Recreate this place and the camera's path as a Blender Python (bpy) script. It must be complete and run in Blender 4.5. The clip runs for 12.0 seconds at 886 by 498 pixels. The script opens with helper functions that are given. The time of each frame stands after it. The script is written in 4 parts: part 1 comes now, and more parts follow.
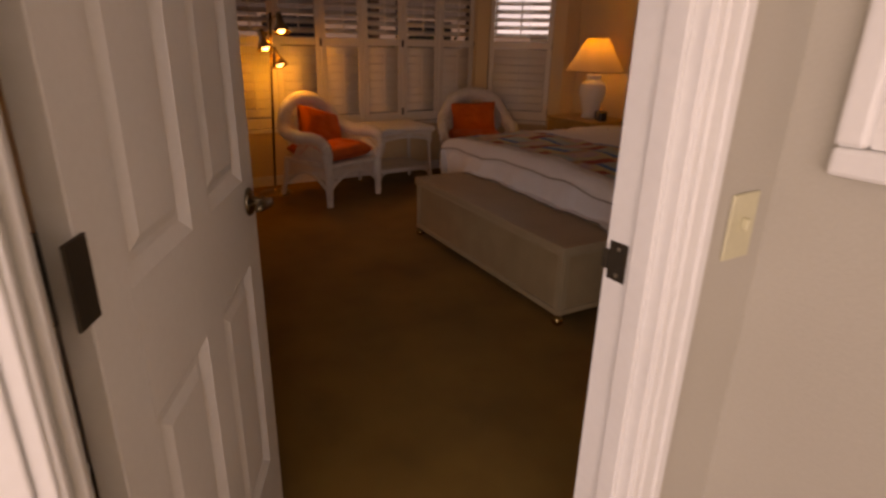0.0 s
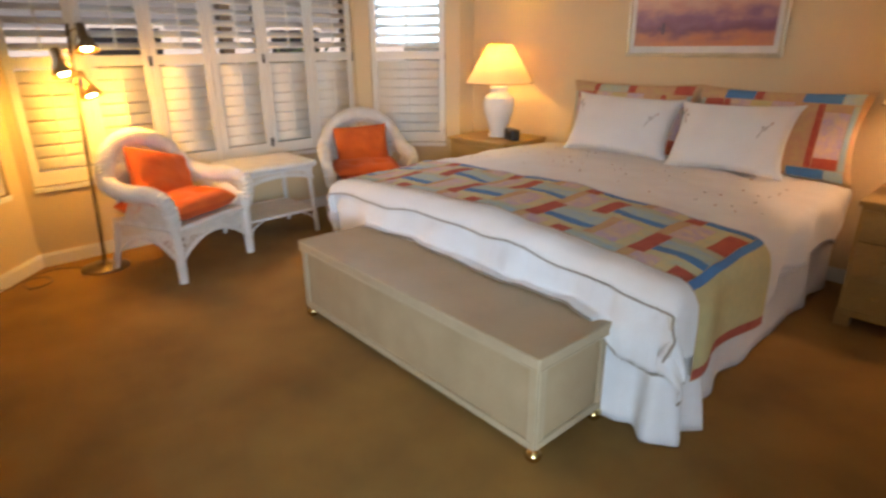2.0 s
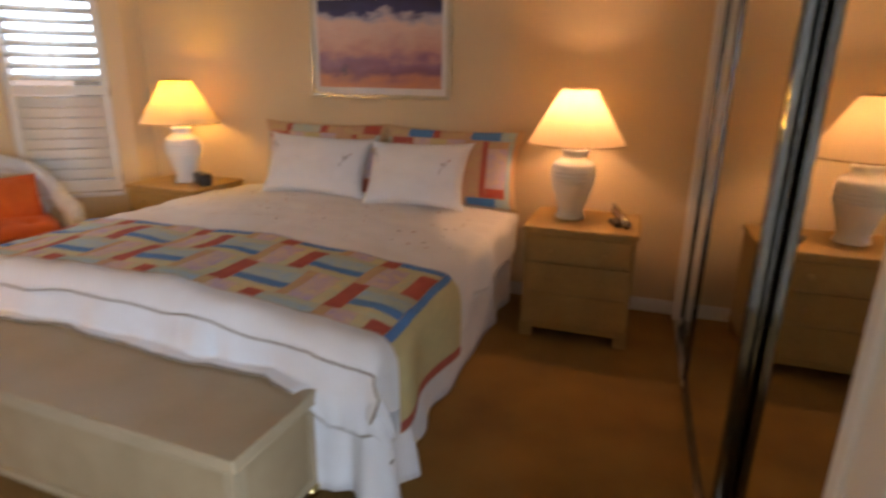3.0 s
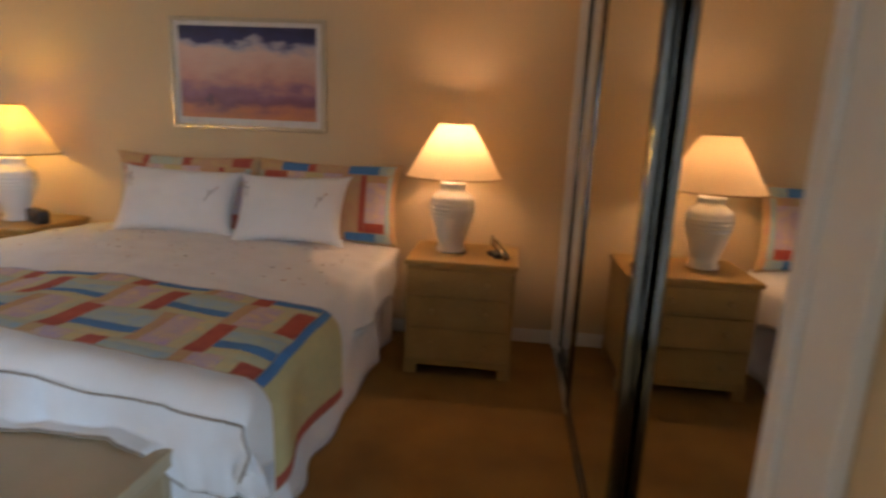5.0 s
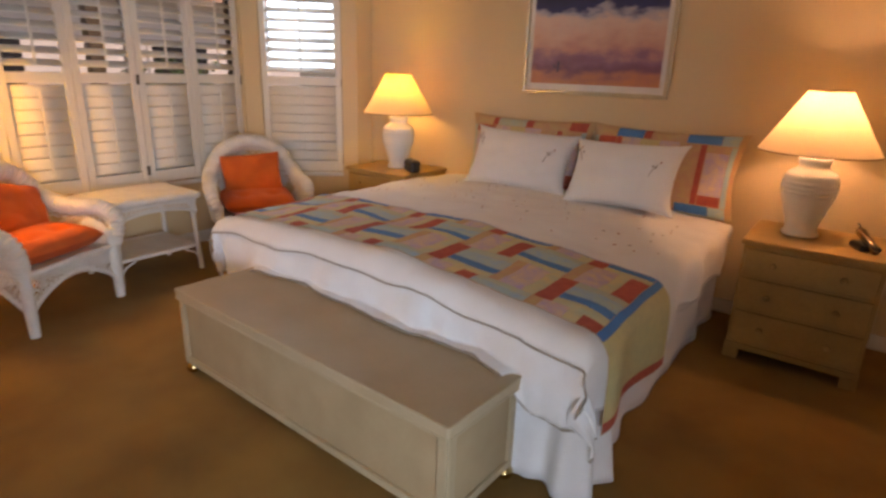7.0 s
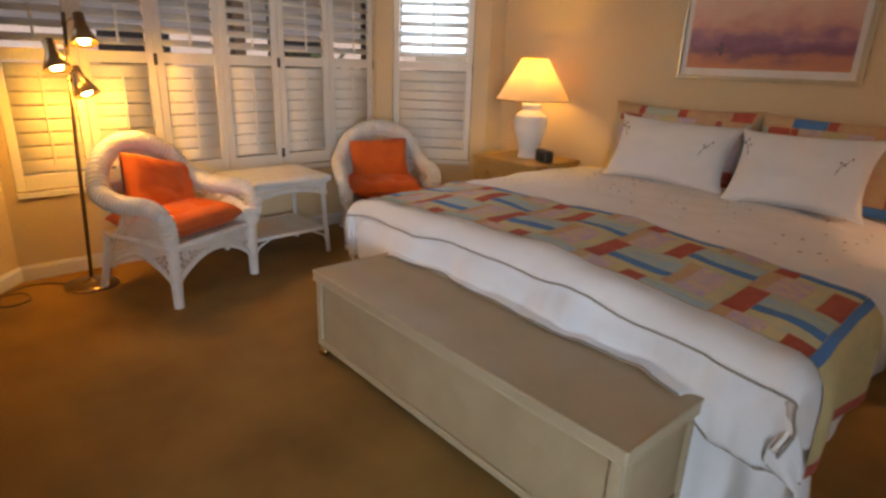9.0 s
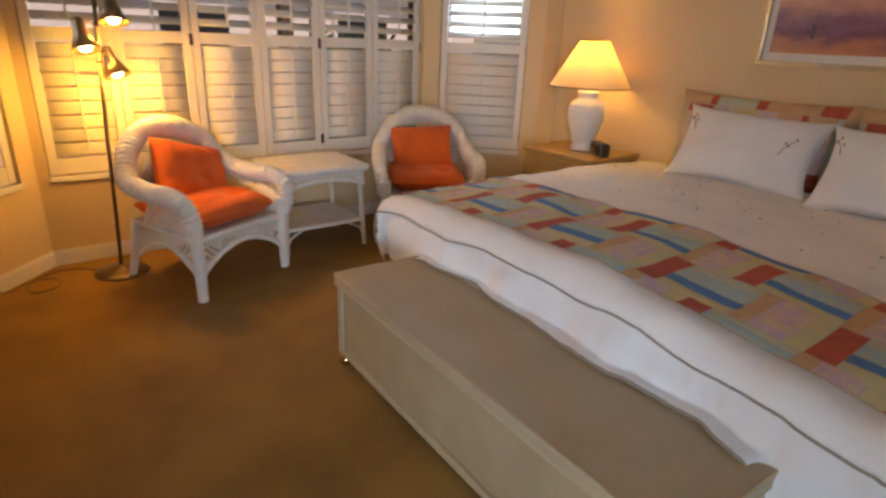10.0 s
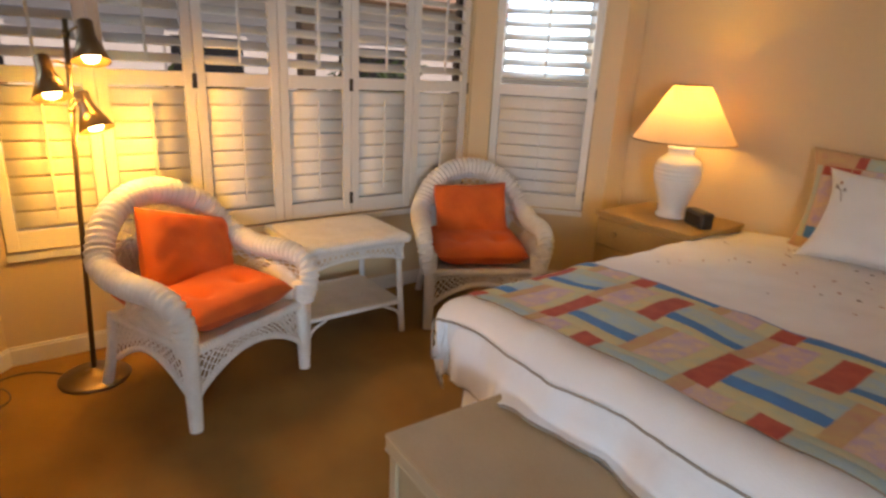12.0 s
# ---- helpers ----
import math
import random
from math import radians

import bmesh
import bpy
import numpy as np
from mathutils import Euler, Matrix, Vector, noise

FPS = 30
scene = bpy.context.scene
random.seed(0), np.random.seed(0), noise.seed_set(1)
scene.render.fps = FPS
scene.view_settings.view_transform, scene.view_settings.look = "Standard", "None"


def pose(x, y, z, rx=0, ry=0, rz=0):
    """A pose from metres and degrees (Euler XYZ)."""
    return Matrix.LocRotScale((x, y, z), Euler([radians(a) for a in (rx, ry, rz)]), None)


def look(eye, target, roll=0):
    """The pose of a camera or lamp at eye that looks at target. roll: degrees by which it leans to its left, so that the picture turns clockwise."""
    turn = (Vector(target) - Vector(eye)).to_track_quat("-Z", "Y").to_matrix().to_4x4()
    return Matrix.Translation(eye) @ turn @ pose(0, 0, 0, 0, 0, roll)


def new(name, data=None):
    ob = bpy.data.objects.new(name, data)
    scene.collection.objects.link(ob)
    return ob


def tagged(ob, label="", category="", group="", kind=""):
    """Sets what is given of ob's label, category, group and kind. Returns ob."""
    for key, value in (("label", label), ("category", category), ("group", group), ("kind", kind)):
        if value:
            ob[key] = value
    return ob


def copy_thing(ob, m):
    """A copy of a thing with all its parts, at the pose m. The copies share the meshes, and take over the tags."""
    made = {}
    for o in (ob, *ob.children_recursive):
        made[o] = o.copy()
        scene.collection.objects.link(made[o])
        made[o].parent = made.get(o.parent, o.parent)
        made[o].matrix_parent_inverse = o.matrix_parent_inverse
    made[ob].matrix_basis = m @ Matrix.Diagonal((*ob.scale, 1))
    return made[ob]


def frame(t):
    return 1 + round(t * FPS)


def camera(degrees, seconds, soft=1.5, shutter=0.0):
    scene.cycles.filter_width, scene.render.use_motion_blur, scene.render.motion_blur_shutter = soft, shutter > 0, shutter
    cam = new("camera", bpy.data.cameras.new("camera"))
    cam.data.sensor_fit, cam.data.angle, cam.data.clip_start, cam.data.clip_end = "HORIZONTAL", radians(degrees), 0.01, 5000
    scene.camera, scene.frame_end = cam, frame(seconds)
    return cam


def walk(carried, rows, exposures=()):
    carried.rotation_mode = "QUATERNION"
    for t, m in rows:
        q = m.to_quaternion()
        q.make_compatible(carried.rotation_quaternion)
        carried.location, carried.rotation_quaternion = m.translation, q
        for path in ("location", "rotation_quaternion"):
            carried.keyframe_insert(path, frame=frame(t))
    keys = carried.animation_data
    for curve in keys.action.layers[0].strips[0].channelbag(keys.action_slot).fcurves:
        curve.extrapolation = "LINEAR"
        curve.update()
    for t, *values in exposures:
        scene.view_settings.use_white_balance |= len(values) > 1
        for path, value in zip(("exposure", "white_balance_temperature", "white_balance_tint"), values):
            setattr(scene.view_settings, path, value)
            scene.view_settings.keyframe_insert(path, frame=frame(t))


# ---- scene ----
cam = camera(76.00, 12.0, soft=2.7, shutter=0.4)
PATH = [
    (0.0, pose(-0.054, 0.041, 1.286, 69.56, -1.33, 59.02)),
    (0.5, pose(-0.278, 0.167, 1.278, 67.12, -1.07, 62.07)),
    (1.0, pose(-0.496, 0.247, 1.284, 67.43, -4.15, 64.56)),
    (1.5, pose(-0.767, 0.336, 1.286, 68.77, -1.31, 53.55)),
    (2.0, pose(-0.927, 0.523, 1.306, 70.27, 0.48, 46.48)),
    (2.5, pose(-0.973, 0.648, 1.287, 71.69, -0.63, 34.44)),
    (3.0, pose(-0.917, 0.761, 1.366, 73.10, -0.90, 18.88)),
    (3.2, pose(-0.896, 0.799, 1.322, 74.27, -1.25, 13.88)),
    (4.8, pose(-0.910, 0.834, 1.284, 78.10, -2.59, 2.68)),
    (5.0, pose(-0.939, 0.838, 1.303, 77.72, -2.48, 6.80)),
    (5.5, pose(-0.998, 0.822, 1.325, 77.84, -1.58, 17.57)),
    (6.0, pose(-1.020, 0.724, 1.358, 76.52, -0.26, 27.07)),
    (6.5, pose(-1.027, 0.681, 1.368, 74.58, -0.45, 32.73)),
    (7.0, pose(-1.049, 0.657, 1.353, 72.46, -1.79, 36.75)),
    (7.2, pose(-0.992, 0.638, 1.328, 73.03, -1.30, 39.42)),
    (8.8, pose(-1.261, 0.671, 1.308, 72.00, -1.47, 47.24)),
    (9.0, pose(-1.315, 0.656, 1.273, 71.68, -1.99, 47.07)),
    (9.5, pose(-1.444, 0.820, 1.285, 69.86, -1.48, 55.00)),
    (10.0, pose(-1.462, 0.892, 1.290, 69.61, -2.32, 52.88)),
    (10.5, pose(-1.615, 0.954, 1.295, 69.67, -3.49, 51.36)),
    (11.0, pose(-1.838, 1.003, 1.282, 69.58, -1.13, 50.92)),
    (11.5, pose(-2.031, 1.114, 1.317, 71.72, -0.68, 52.35)),
    (12.0, pose(-2.248, 1.153, 1.333, 72.38, -2.78, 53.85)),
]
EXPO = [(0.0, -2.25, 17500, 68), (0.5, -1.12, 18500, 80), (1.0, -0.16, 12500, 55), (1.5, 0.34, 8400, 33), (2.0, 0.44, 8000, 30), (2.5, 0.12, 8900, 41),
        (3.0, 0.03, 8400, 37), (4.8, -0.22, 7500, 30), (5.5, -0.20, 7400, 28), (6.5, -0.02, 8600, 37), (7.0, 0.0, 8900, 40), (9.0, -0.13, 8600, 35),
        (10.5, -0.04, 8400, 36), (11.5, 0.0, 9100, 41), (12.0, 0.02, 8200, 33)]
walk(cam, PATH, EXPO)

# ---- daylight and lamps ----
world = bpy.data.worlds.new("sky")
scene.world = world
world.use_nodes = True
wn = world.node_tree
sky = wn.nodes.new("ShaderNodeTexSky")
sky.sky_type, sky.sun_disc = "NISHITA", False
sky.sun_elevation, sky.sun_rotation = radians(48), radians(140)
wn.links.new(sky.outputs[0], wn.nodes["Background"].inputs[0])
wn.nodes["Background"].inputs[1].default_value = 0.12


def lamp(name, kind, m, energy, colour, size=0.1, size_y=None, angle=None):
    data = bpy.data.lights.new(name, kind)
    data.energy, data.color = energy, colour
    if kind == "AREA":
        data.shape, data.size, data.size_y = "RECTANGLE", size, size_y or size
    elif kind == "SUN":
        data.angle = angle
    elif kind == "SPOT":
        data.shadow_soft_size, data.spot_size, data.spot_blend = size, radians(150), 0.4
    else:
        data.shadow_soft_size = size
    ob = new(name, data)
    ob.matrix_world = m
    return ob


WARM, GOLD, HALOGEN = (1.0, 0.63, 0.36), (1.0, 0.59, 0.04), (1.0, 0.57, 0.09)
DAY = (0.42, 0.73, 1.0)
lamp("sun", "SUN", look((6, 5, 9), (0, 0, 0)), 4.0, (1.0, 0.95, 0.88), angle=radians(0.5))
# sky light standing in the windows of the landing and in the bay's side panes
lamp("landing_daylight", "AREA", look((2.90, -1.75, 1.25), (-2.5, 1.7, 0.6)), 440, DAY, 2.2, 1.9)
lamp("landing_daylight", "AREA", look((1.5, -3.10, 1.25), (-1.5, 1.7, 0.6)), 440, DAY, 2.4, 1.9)
lamp("bay_daylight", "AREA", look((-4.98, 3.93, 1.62), (-2.6, 1.6, 1.1)), 7, DAY, 0.55, 0.62)
lamp("bay_daylight", "AREA", look((-4.98, 0.53, 1.62), (-2.6, 2.9, 1.1)), 9, DAY, 0.42, 0.62)
LAMP_L, LAMP_R = (-3.93, 3.97), (-1.235, 3.92)
lamp("bulb_light_left", "POINT", pose(*LAMP_L, 1.215), 16, GOLD, 0.035)
lamp("bulb_light_right", "POINT", pose(*LAMP_R, 1.215), 26, WARM, 0.035)


# ---- materials ----
def mat(name, colour, rough=0.6, metal=0.0, second=None, scale=8.0, fine=120.0, bump=0.0, amount=0.5, coords="Object", sheen=0.0, detail=4.0):
    """Two colours mixed by a broad noise, a fine noise on top of it and in the relief."""
    m = bpy.data.materials.new(name)
    m.use_nodes = True
    n, l = m.node_tree.nodes, m.node_tree.links
    b = n["Principled BSDF"]
    b.inputs["Roughness"].default_value, b.inputs["Metallic"].default_value = rough, metal
    if sheen:
        b.inputs["Sheen Weight"].default_value = sheen
    tc = n.new("ShaderNodeTexCoord")
    big, small = n.new("ShaderNodeTexNoise"), n.new("ShaderNodeTexNoise")
    for node, sc in ((big, scale), (small, fine)):
        node.inputs["Scale"].default_value, node.inputs["Detail"].default_value = sc, detail
        l.new(tc.outputs[coords], node.inputs["Vector"])
    mix = n.new("ShaderNodeMix")
    mix.data_type = "RGBA"
    mix.inputs["A"].default_value = (*colour, 1)
    mix.inputs["B"].default_value = (*(second or [c * 0.85 for c in colour]), 1)
    mul = n.new("ShaderNodeMath")
    mul.operation = "MULTIPLY_ADD"
    l.new(small.outputs["Fac"], mul.inputs[0])
    mul.inputs[1].default_value = amount
    l.new(big.outputs["Fac"], mul.inputs[2])
    ramp = n.new("ShaderNodeMapRange")
    ramp.inputs["From Min"].default_value, ramp.inputs["From Max"].default_value = 0.35 + amount * 0.35, 0.65 + amount * 0.65
    l.new(mul.outputs[0], ramp.inputs["Value"])
    l.new(ramp.outputs[0], mix.inputs["Factor"])
    l.new(mix.outputs["Result"], b.inputs["Base Color"])
    if bump:
        bp = n.new("ShaderNodeBump")
        bp.inputs["Strength"].default_value, bp.inputs["Distance"].default_value = bump, 0.004
        l.new(small.outputs["Fac"], bp.inputs["Height"])
        l.new(bp.outputs[0], b.inputs["Normal"])
    return m


M = {
    "wall": mat("wall_paint", (0.70, 0.548, 0.340), 0.75, second=(0.65, 0.503, 0.308), scale=1.5, fine=160, bump=0.25),
    "hall_wall": mat("hall_paint", (0.50, 0.46, 0.39), 0.7, second=(0.45, 0.41, 0.34), scale=1.5, fine=160, bump=0.25),
    "taupe": mat("taupe_paint", (0.34, 0.29, 0.23), 0.8, second=(0.30, 0.26, 0.20), scale=1.5, fine=160, bump=0.25),
    "roof": mat("clay_roof", (0.42, 0.27, 0.18), 0.9, second=(0.34, 0.22, 0.15), scale=4, fine=40, bump=0.5),
    "ceiling": mat("ceiling_paint", (0.82, 0.80, 0.74), 0.9, fine=200, bump=0.3),
    "carpet": mat("carpet_pile", (0.33, 0.174, 0.036), 0.95, second=(0.185, 0.092, 0.017), scale=3.0, fine=260, bump=0.9, amount=0.9, sheen=0.04),
    "white": mat("white_gloss_paint", (0.80, 0.79, 0.76), 0.42, second=(0.74, 0.73, 0.70), scale=3, fine=60, bump=0.05),
    "shutter": mat("shutter_paint", (0.80, 0.77, 0.70), 0.45, second=(0.74, 0.71, 0.64), scale=4, fine=50, bump=0.04),
    "door": mat("door_paint", (0.79, 0.77, 0.74), 0.45, second=(0.73, 0.71, 0.68), scale=3, fine=80, bump=0.1),
    "duvet": mat("white_cotton", (0.82, 0.83, 0.84), 0.85, second=(0.78, 0.78, 0.78), scale=6, fine=180, bump=0.25, sheen=0.2),
    "skirt": mat("white_linen", (0.80, 0.82, 0.84), 0.9, second=(0.75, 0.76, 0.77), scale=8, fine=200, bump=0.3, sheen=0.2),
    "piping": mat("grey_piping", (0.34, 0.29, 0.24), 0.8),
    "bench": mat("bench_vinyl", (0.44, 0.33, 0.20), 0.62, second=(0.36, 0.26, 0.15), scale=5, fine=240, bump=0.35),
    "bench_edge": mat("bench_edge", (0.48, 0.38, 0.25), 0.45, second=(0.41, 0.32, 0.20), scale=6, fine=100),
    "bench_lid": mat("bench_lid_vinyl", (0.47, 0.37, 0.245), 0.5, second=(0.40, 0.31, 0.195), scale=4, fine=200, bump=0.3),
    "chrome": mat("bright_metal", (0.75, 0.72, 0.66), 0.18, 1.0, fine=40),
    "brass": mat("brushed_brass", (0.45, 0.34, 0.18), 0.3, 1.0, fine=200),
    "dark_metal": mat("dark_bronze", (0.10, 0.08, 0.06), 0.4, 0.8),
    "track": mat("dark_anodised_metal", (0.11, 0.105, 0.10), 0.17, 1.0, fine=60),
    "bead": mat("polished_strip", (0.19, 0.19, 0.19), 0.09, 1.0, fine=60),
    "knob": mat("aged_nickel", (0.26, 0.21, 0.15), 0.25, 1.0, fine=60),
    "black": mat("black_plastic", (0.015, 0.015, 0.017), 0.35),
    "oak": mat("bleached_oak", (0.46, 0.29, 0.10), 0.45, second=(0.36, 0.215, 0.07), scale=5, fine=70, bump=0.1),
    "ceramic": mat("white_ceramic", (0.82, 0.80, 0.76), 0.25, second=(0.78, 0.76, 0.71), scale=4, fine=60),
    "wicker": mat("white_wicker", (0.82, 0.80, 0.76), 0.55, second=(0.70, 0.68, 0.63), scale=14, fine=90, bump=0.4),
    "orange": mat("orange_cotton", (0.75, 0.15, 0.025), 0.85, second=(0.62, 0.10, 0.02), scale=7, fine=220, bump=0.3, sheen=0.05),
    "laminate": mat("pale_laminate", (0.66, 0.58, 0.48), 0.4, second=(0.60, 0.52, 0.42), scale=3, fine=60),
    "gold_frame": mat("pale_gilt_frame", (0.62, 0.55, 0.40), 0.3, 0.7, fine=90),
    "mat_board": mat("white_mat_board", (0.80, 0.78, 0.74), 0.9),
    "cord": mat("brown_cord", (0.10, 0.07, 0.04), 0.6),
    "gilt": mat("polished_brass", (0.66, 0.47, 0.22), 0.16, 1.0, fine=60),
    "print_ink": mat("dark_print_ink", (0.09, 0.07, 0.12), 0.4),
    "ivory": mat("ivory_plastic", (0.66, 0.60, 0.40), 0.4),
    "outer": mat("outdoor_stucco", (0.80, 0.78, 0.75), 0.9, second=(0.72, 0.70, 0.66), scale=2, fine=60, bump=0.4),
    "thread_a": mat("red_thread", (0.48, 0.25, 0.20), 0.8),
    "thread_b": mat("grey_thread", (0.34, 0.30, 0.29), 0.8),
    "trim_cord": mat("brown_trim", (0.30, 0.17, 0.07), 0.8),
    "bronze": mat("brushed_bronze", (0.20, 0.14, 0.08), 0.35, 0.9, fine=120),
    "screen": mat("clock_face", (0.02, 0.02, 0.025), 0.12),
    "q_red": mat("red_patch", (0.58, 0.13, 0.08), 0.85, second=(0.44, 0.08, 0.06), scale=30, fine=260, bump=0.5),
    "q_blue": mat("blue_patch", (0.06, 0.27, 0.60), 0.85, second=(0.07, 0.22, 0.50), scale=30, fine=260, bump=0.5),
    "q_sky": mat("pale_blue_patch", (0.33, 0.54, 0.70), 0.85, second=(0.50, 0.60, 0.48), scale=24, fine=260, bump=0.5),
    "q_sage": mat("sage_patch", (0.44, 0.55, 0.50), 0.85, second=(0.58, 0.54, 0.34), scale=24, fine=260, bump=0.5),
    "q_yellow": mat("pale_yellow_patch", (0.74, 0.60, 0.30), 0.85, second=(0.52, 0.58, 0.42), scale=24, fine=260, bump=0.5),
    "q_lilac": mat("lilac_print_patch", (0.50, 0.38, 0.66), 0.85, second=(0.80, 0.62, 0.34), scale=26, fine=260, bump=0.5, amount=0.8),
    "q_tan": mat("tan_patch", (0.62, 0.46, 0.22), 0.85, second=(0.60, 0.32, 0.22), scale=24, fine=260, bump=0.5),
    "q_straw": mat("straw_patch", (0.66, 0.56, 0.28), 0.85, second=(0.58, 0.50, 0.26), scale=25, fine=260, bump=0.5),
    "soil": mat("outdoor_ground", (0.20, 0.19, 0.16), 0.95, second=(0.12, 0.13, 0.08), scale=0.6, fine=30, bump=0.4),
    "leaf": mat("hedge_leaf", (0.05, 0.10, 0.03), 0.6, second=(0.09, 0.13, 0.05), scale=3, fine=30),
}
MIRROR = bpy.data.materials.new("mirror")
MIRROR.use_nodes = True
MIRROR.node_tree.nodes["Principled BSDF"].inputs["Metallic"].default_value = 1.0
MIRROR.node_tree.nodes["Principled BSDF"].inputs["Roughness"].default_value = 0.015
MIRROR.node_tree.nodes["Principled BSDF"].inputs["Base Color"].default_value = (0.82, 0.83, 0.80, 1)
GLASS = bpy.data.materials.new("pane_glass")
GLASS.use_nodes = True
gn = GLASS.node_tree.nodes["Principled BSDF"]
gn.inputs["Transmission Weight"].default_value, gn.inputs["Roughness"].default_value, gn.inputs["IOR"].default_value = 1.0, 0.0, 1.05


def shade_material():
    m = bpy.data.materials.new("lampshade_linen")
    m.use_nodes = True
    n, l = m.node_tree.nodes, m.node_tree.links
    b = n["Principled BSDF"]
    b.inputs["Base Color"].default_value = (0.85, 0.74, 0.52, 1)
    b.inputs["Roughness"].default_value = 0.9
    t = n.new("ShaderNodeBsdfTranslucent")
    t.inputs["Color"].default_value = (0.86, 0.64, 0.38, 1)
    w = n.new("ShaderNodeTexNoise")
    w.inputs["Scale"].default_value = 160
    bp = n.new("ShaderNodeBump")
    bp.inputs["Strength"].default_value = 0.15
    l.new(w.outputs["Fac"], bp.inputs["Height"])
    l.new(bp.outputs[0], b.inputs["Normal"])
    mix = n.new("ShaderNodeMixShader")
    mix.inputs[0].default_value = 0.45
    l.new(b.outputs[0], mix.inputs[1])
    l.new(t.outputs[0], mix.inputs[2])
    l.new(mix.outputs[0], n["Material Output"].inputs["Surface"])
    return m


def glow_material(name, colour, strength):
    m = bpy.data.materials.new(name)
    m.use_nodes = True
    b = m.node_tree.nodes["Principled BSDF"]
    b.inputs["Emission Color"].default_value, b.inputs["Emission Strength"].default_value = (*colour, 1), strength
    return m


M["shade"] = shade_material()
M["bulb"] = glow_material("lit_bulb", (1.0, 0.72, 0.38), 25.0)


# ---- mesh helpers ----
class Geo:
    """Vertices and faces gathered into one mesh."""

    def __init__(self):
        self.v, self.f = [], []

    def add(self, v, f):
        o = len(self.v)
        self.v += [tuple(p) for p in v]
        self.f += [tuple(i + o for i in q) for q in f]
        return self

    def box(self, x0, y0, z0, x1, y1, z1):
        v = [(x, y, z) for z in (z0, z1) for y in (y0, y1) for x in (x0, x1)]
        return self.add(v, [(0, 2, 3, 1), (4, 5, 7, 6), (0, 1, 5, 4), (2, 6, 7, 3), (0, 4, 6, 2), (1, 3, 7, 5)])

    def lathe(self, prof, n=24, c=(0, 0, 0), cap=True):
        v, f = [], []
        for r, z in prof:
            v += [(c[0] + r * math.cos(2 * math.pi * i / n), c[1] + r * math.sin(2 * math.pi * i / n), c[2] + z) for i in range(n)]
        for k in range(len(prof) - 1):
            f += [(k * n + i, k * n + (i + 1) % n, (k + 1) * n + (i + 1) % n, (k + 1) * n + i) for i in range(n)]
        if cap:
            f += [tuple(range(n))[::-1], tuple((len(prof) - 1) * n + i for i in range(n))]
        return self.add(v, f)

    def tube(self, pts, r, n=8, closed=False):
        """A round bar along points; r is one radius or one for each point."""
        pts = [Vector(p) for p in pts]
        rs = r if isinstance(r, (list, tuple)) else [r] * len(pts)
        v, f, up = [], [], Vector((0.13, 0.21, 0.97)).normalized()
        m = len(pts)
        for i, p in enumerate(pts):
            a = pts[(i - 1) % m] if closed or i else p
            b = pts[(i + 1) % m] if closed or i < m - 1 else p
            d = (b - a).normalized()
            s = d.cross(up)
            s = s.normalized() if s.length > 0.05 else d.cross(Vector((1, 0, 0))).normalized()
            up = s.cross(d).normalized()
            v += [p + rs[i] * (math.cos(2 * math.pi * k / n) * s + math.sin(2 * math.pi * k / n) * up) for k in range(n)]
        for i in range(m if closed else m - 1):
            j = (i + 1) % m
            f += [(i * n + k, i * n + (k + 1) % n, j * n + (k + 1) % n, j * n + k) for k in range(n)]
        if not closed:
            f += [tuple(range(n))[::-1], tuple((m - 1) * n + k for k in range(n))]
        return self.add(v, f)

    def grid(self, fn, nu, nv, wrap=False):
        v = [fn(i / nu, j / nv) for j in range(nv + 1) for i in range(nu + 1)]
        f = [(j * (nu + 1) + i, j * (nu + 1) + i + 1, (j + 1) * (nu + 1) + i + 1, (j + 1) * (nu + 1) + i) for j in range(nv) for i in range(nu)]
        return self.add(v, f)

    def mesh(self, name, smooth=False):
        me = bpy.data.meshes.new(name)
        me.from_pydata(self.v, [], self.f)
        bm = bmesh.new()
        bm.from_mesh(me)
        bmesh.ops.recalc_face_normals(bm, faces=bm.faces)
        bm.to_mesh(me)
        bm.free()
        if smooth:
            me.shade_smooth()
        return me


def finish(ob, bevel=0.0, thick=0.0, smooth_angle=True):
    if thick:
        mod = ob.modifiers.new("thick", "SOLIDIFY")
        mod.thickness, mod.offset = thick, 0
    if bevel:
        mod = ob.modifiers.new("bevel", "BEVEL")
        mod.width, mod.segments, mod.limit_method = bevel, 2, "ANGLE"
    return ob


def part(name, geo, material, parent=None, label="", smooth=False, bevel=0.0, thick=0.0):
    ob = new(name, geo if isinstance(geo, bpy.types.Mesh) else geo.mesh(name, smooth))
    if not ob.data.materials:
        ob.data.materials.append(M[material] if isinstance(material, str) else material)
    ob.parent = parent
    finish(ob, bevel, thick)
    return tagged(ob, label) if label else ob


def thing(name, m, label, category, group="", kind=""):
    ob = new(name)
    ob.empty_display_size = 0.1
    ob.matrix_world = m
    return tagged(ob, label, category, group, kind)


def slab(name, boxes, material, label, category, bevel=0.0):
    g = Geo()
    for b in boxes:
        g.box(*b)
    return tagged(part(name, g, material, bevel=bevel), label, category, kind="structure")


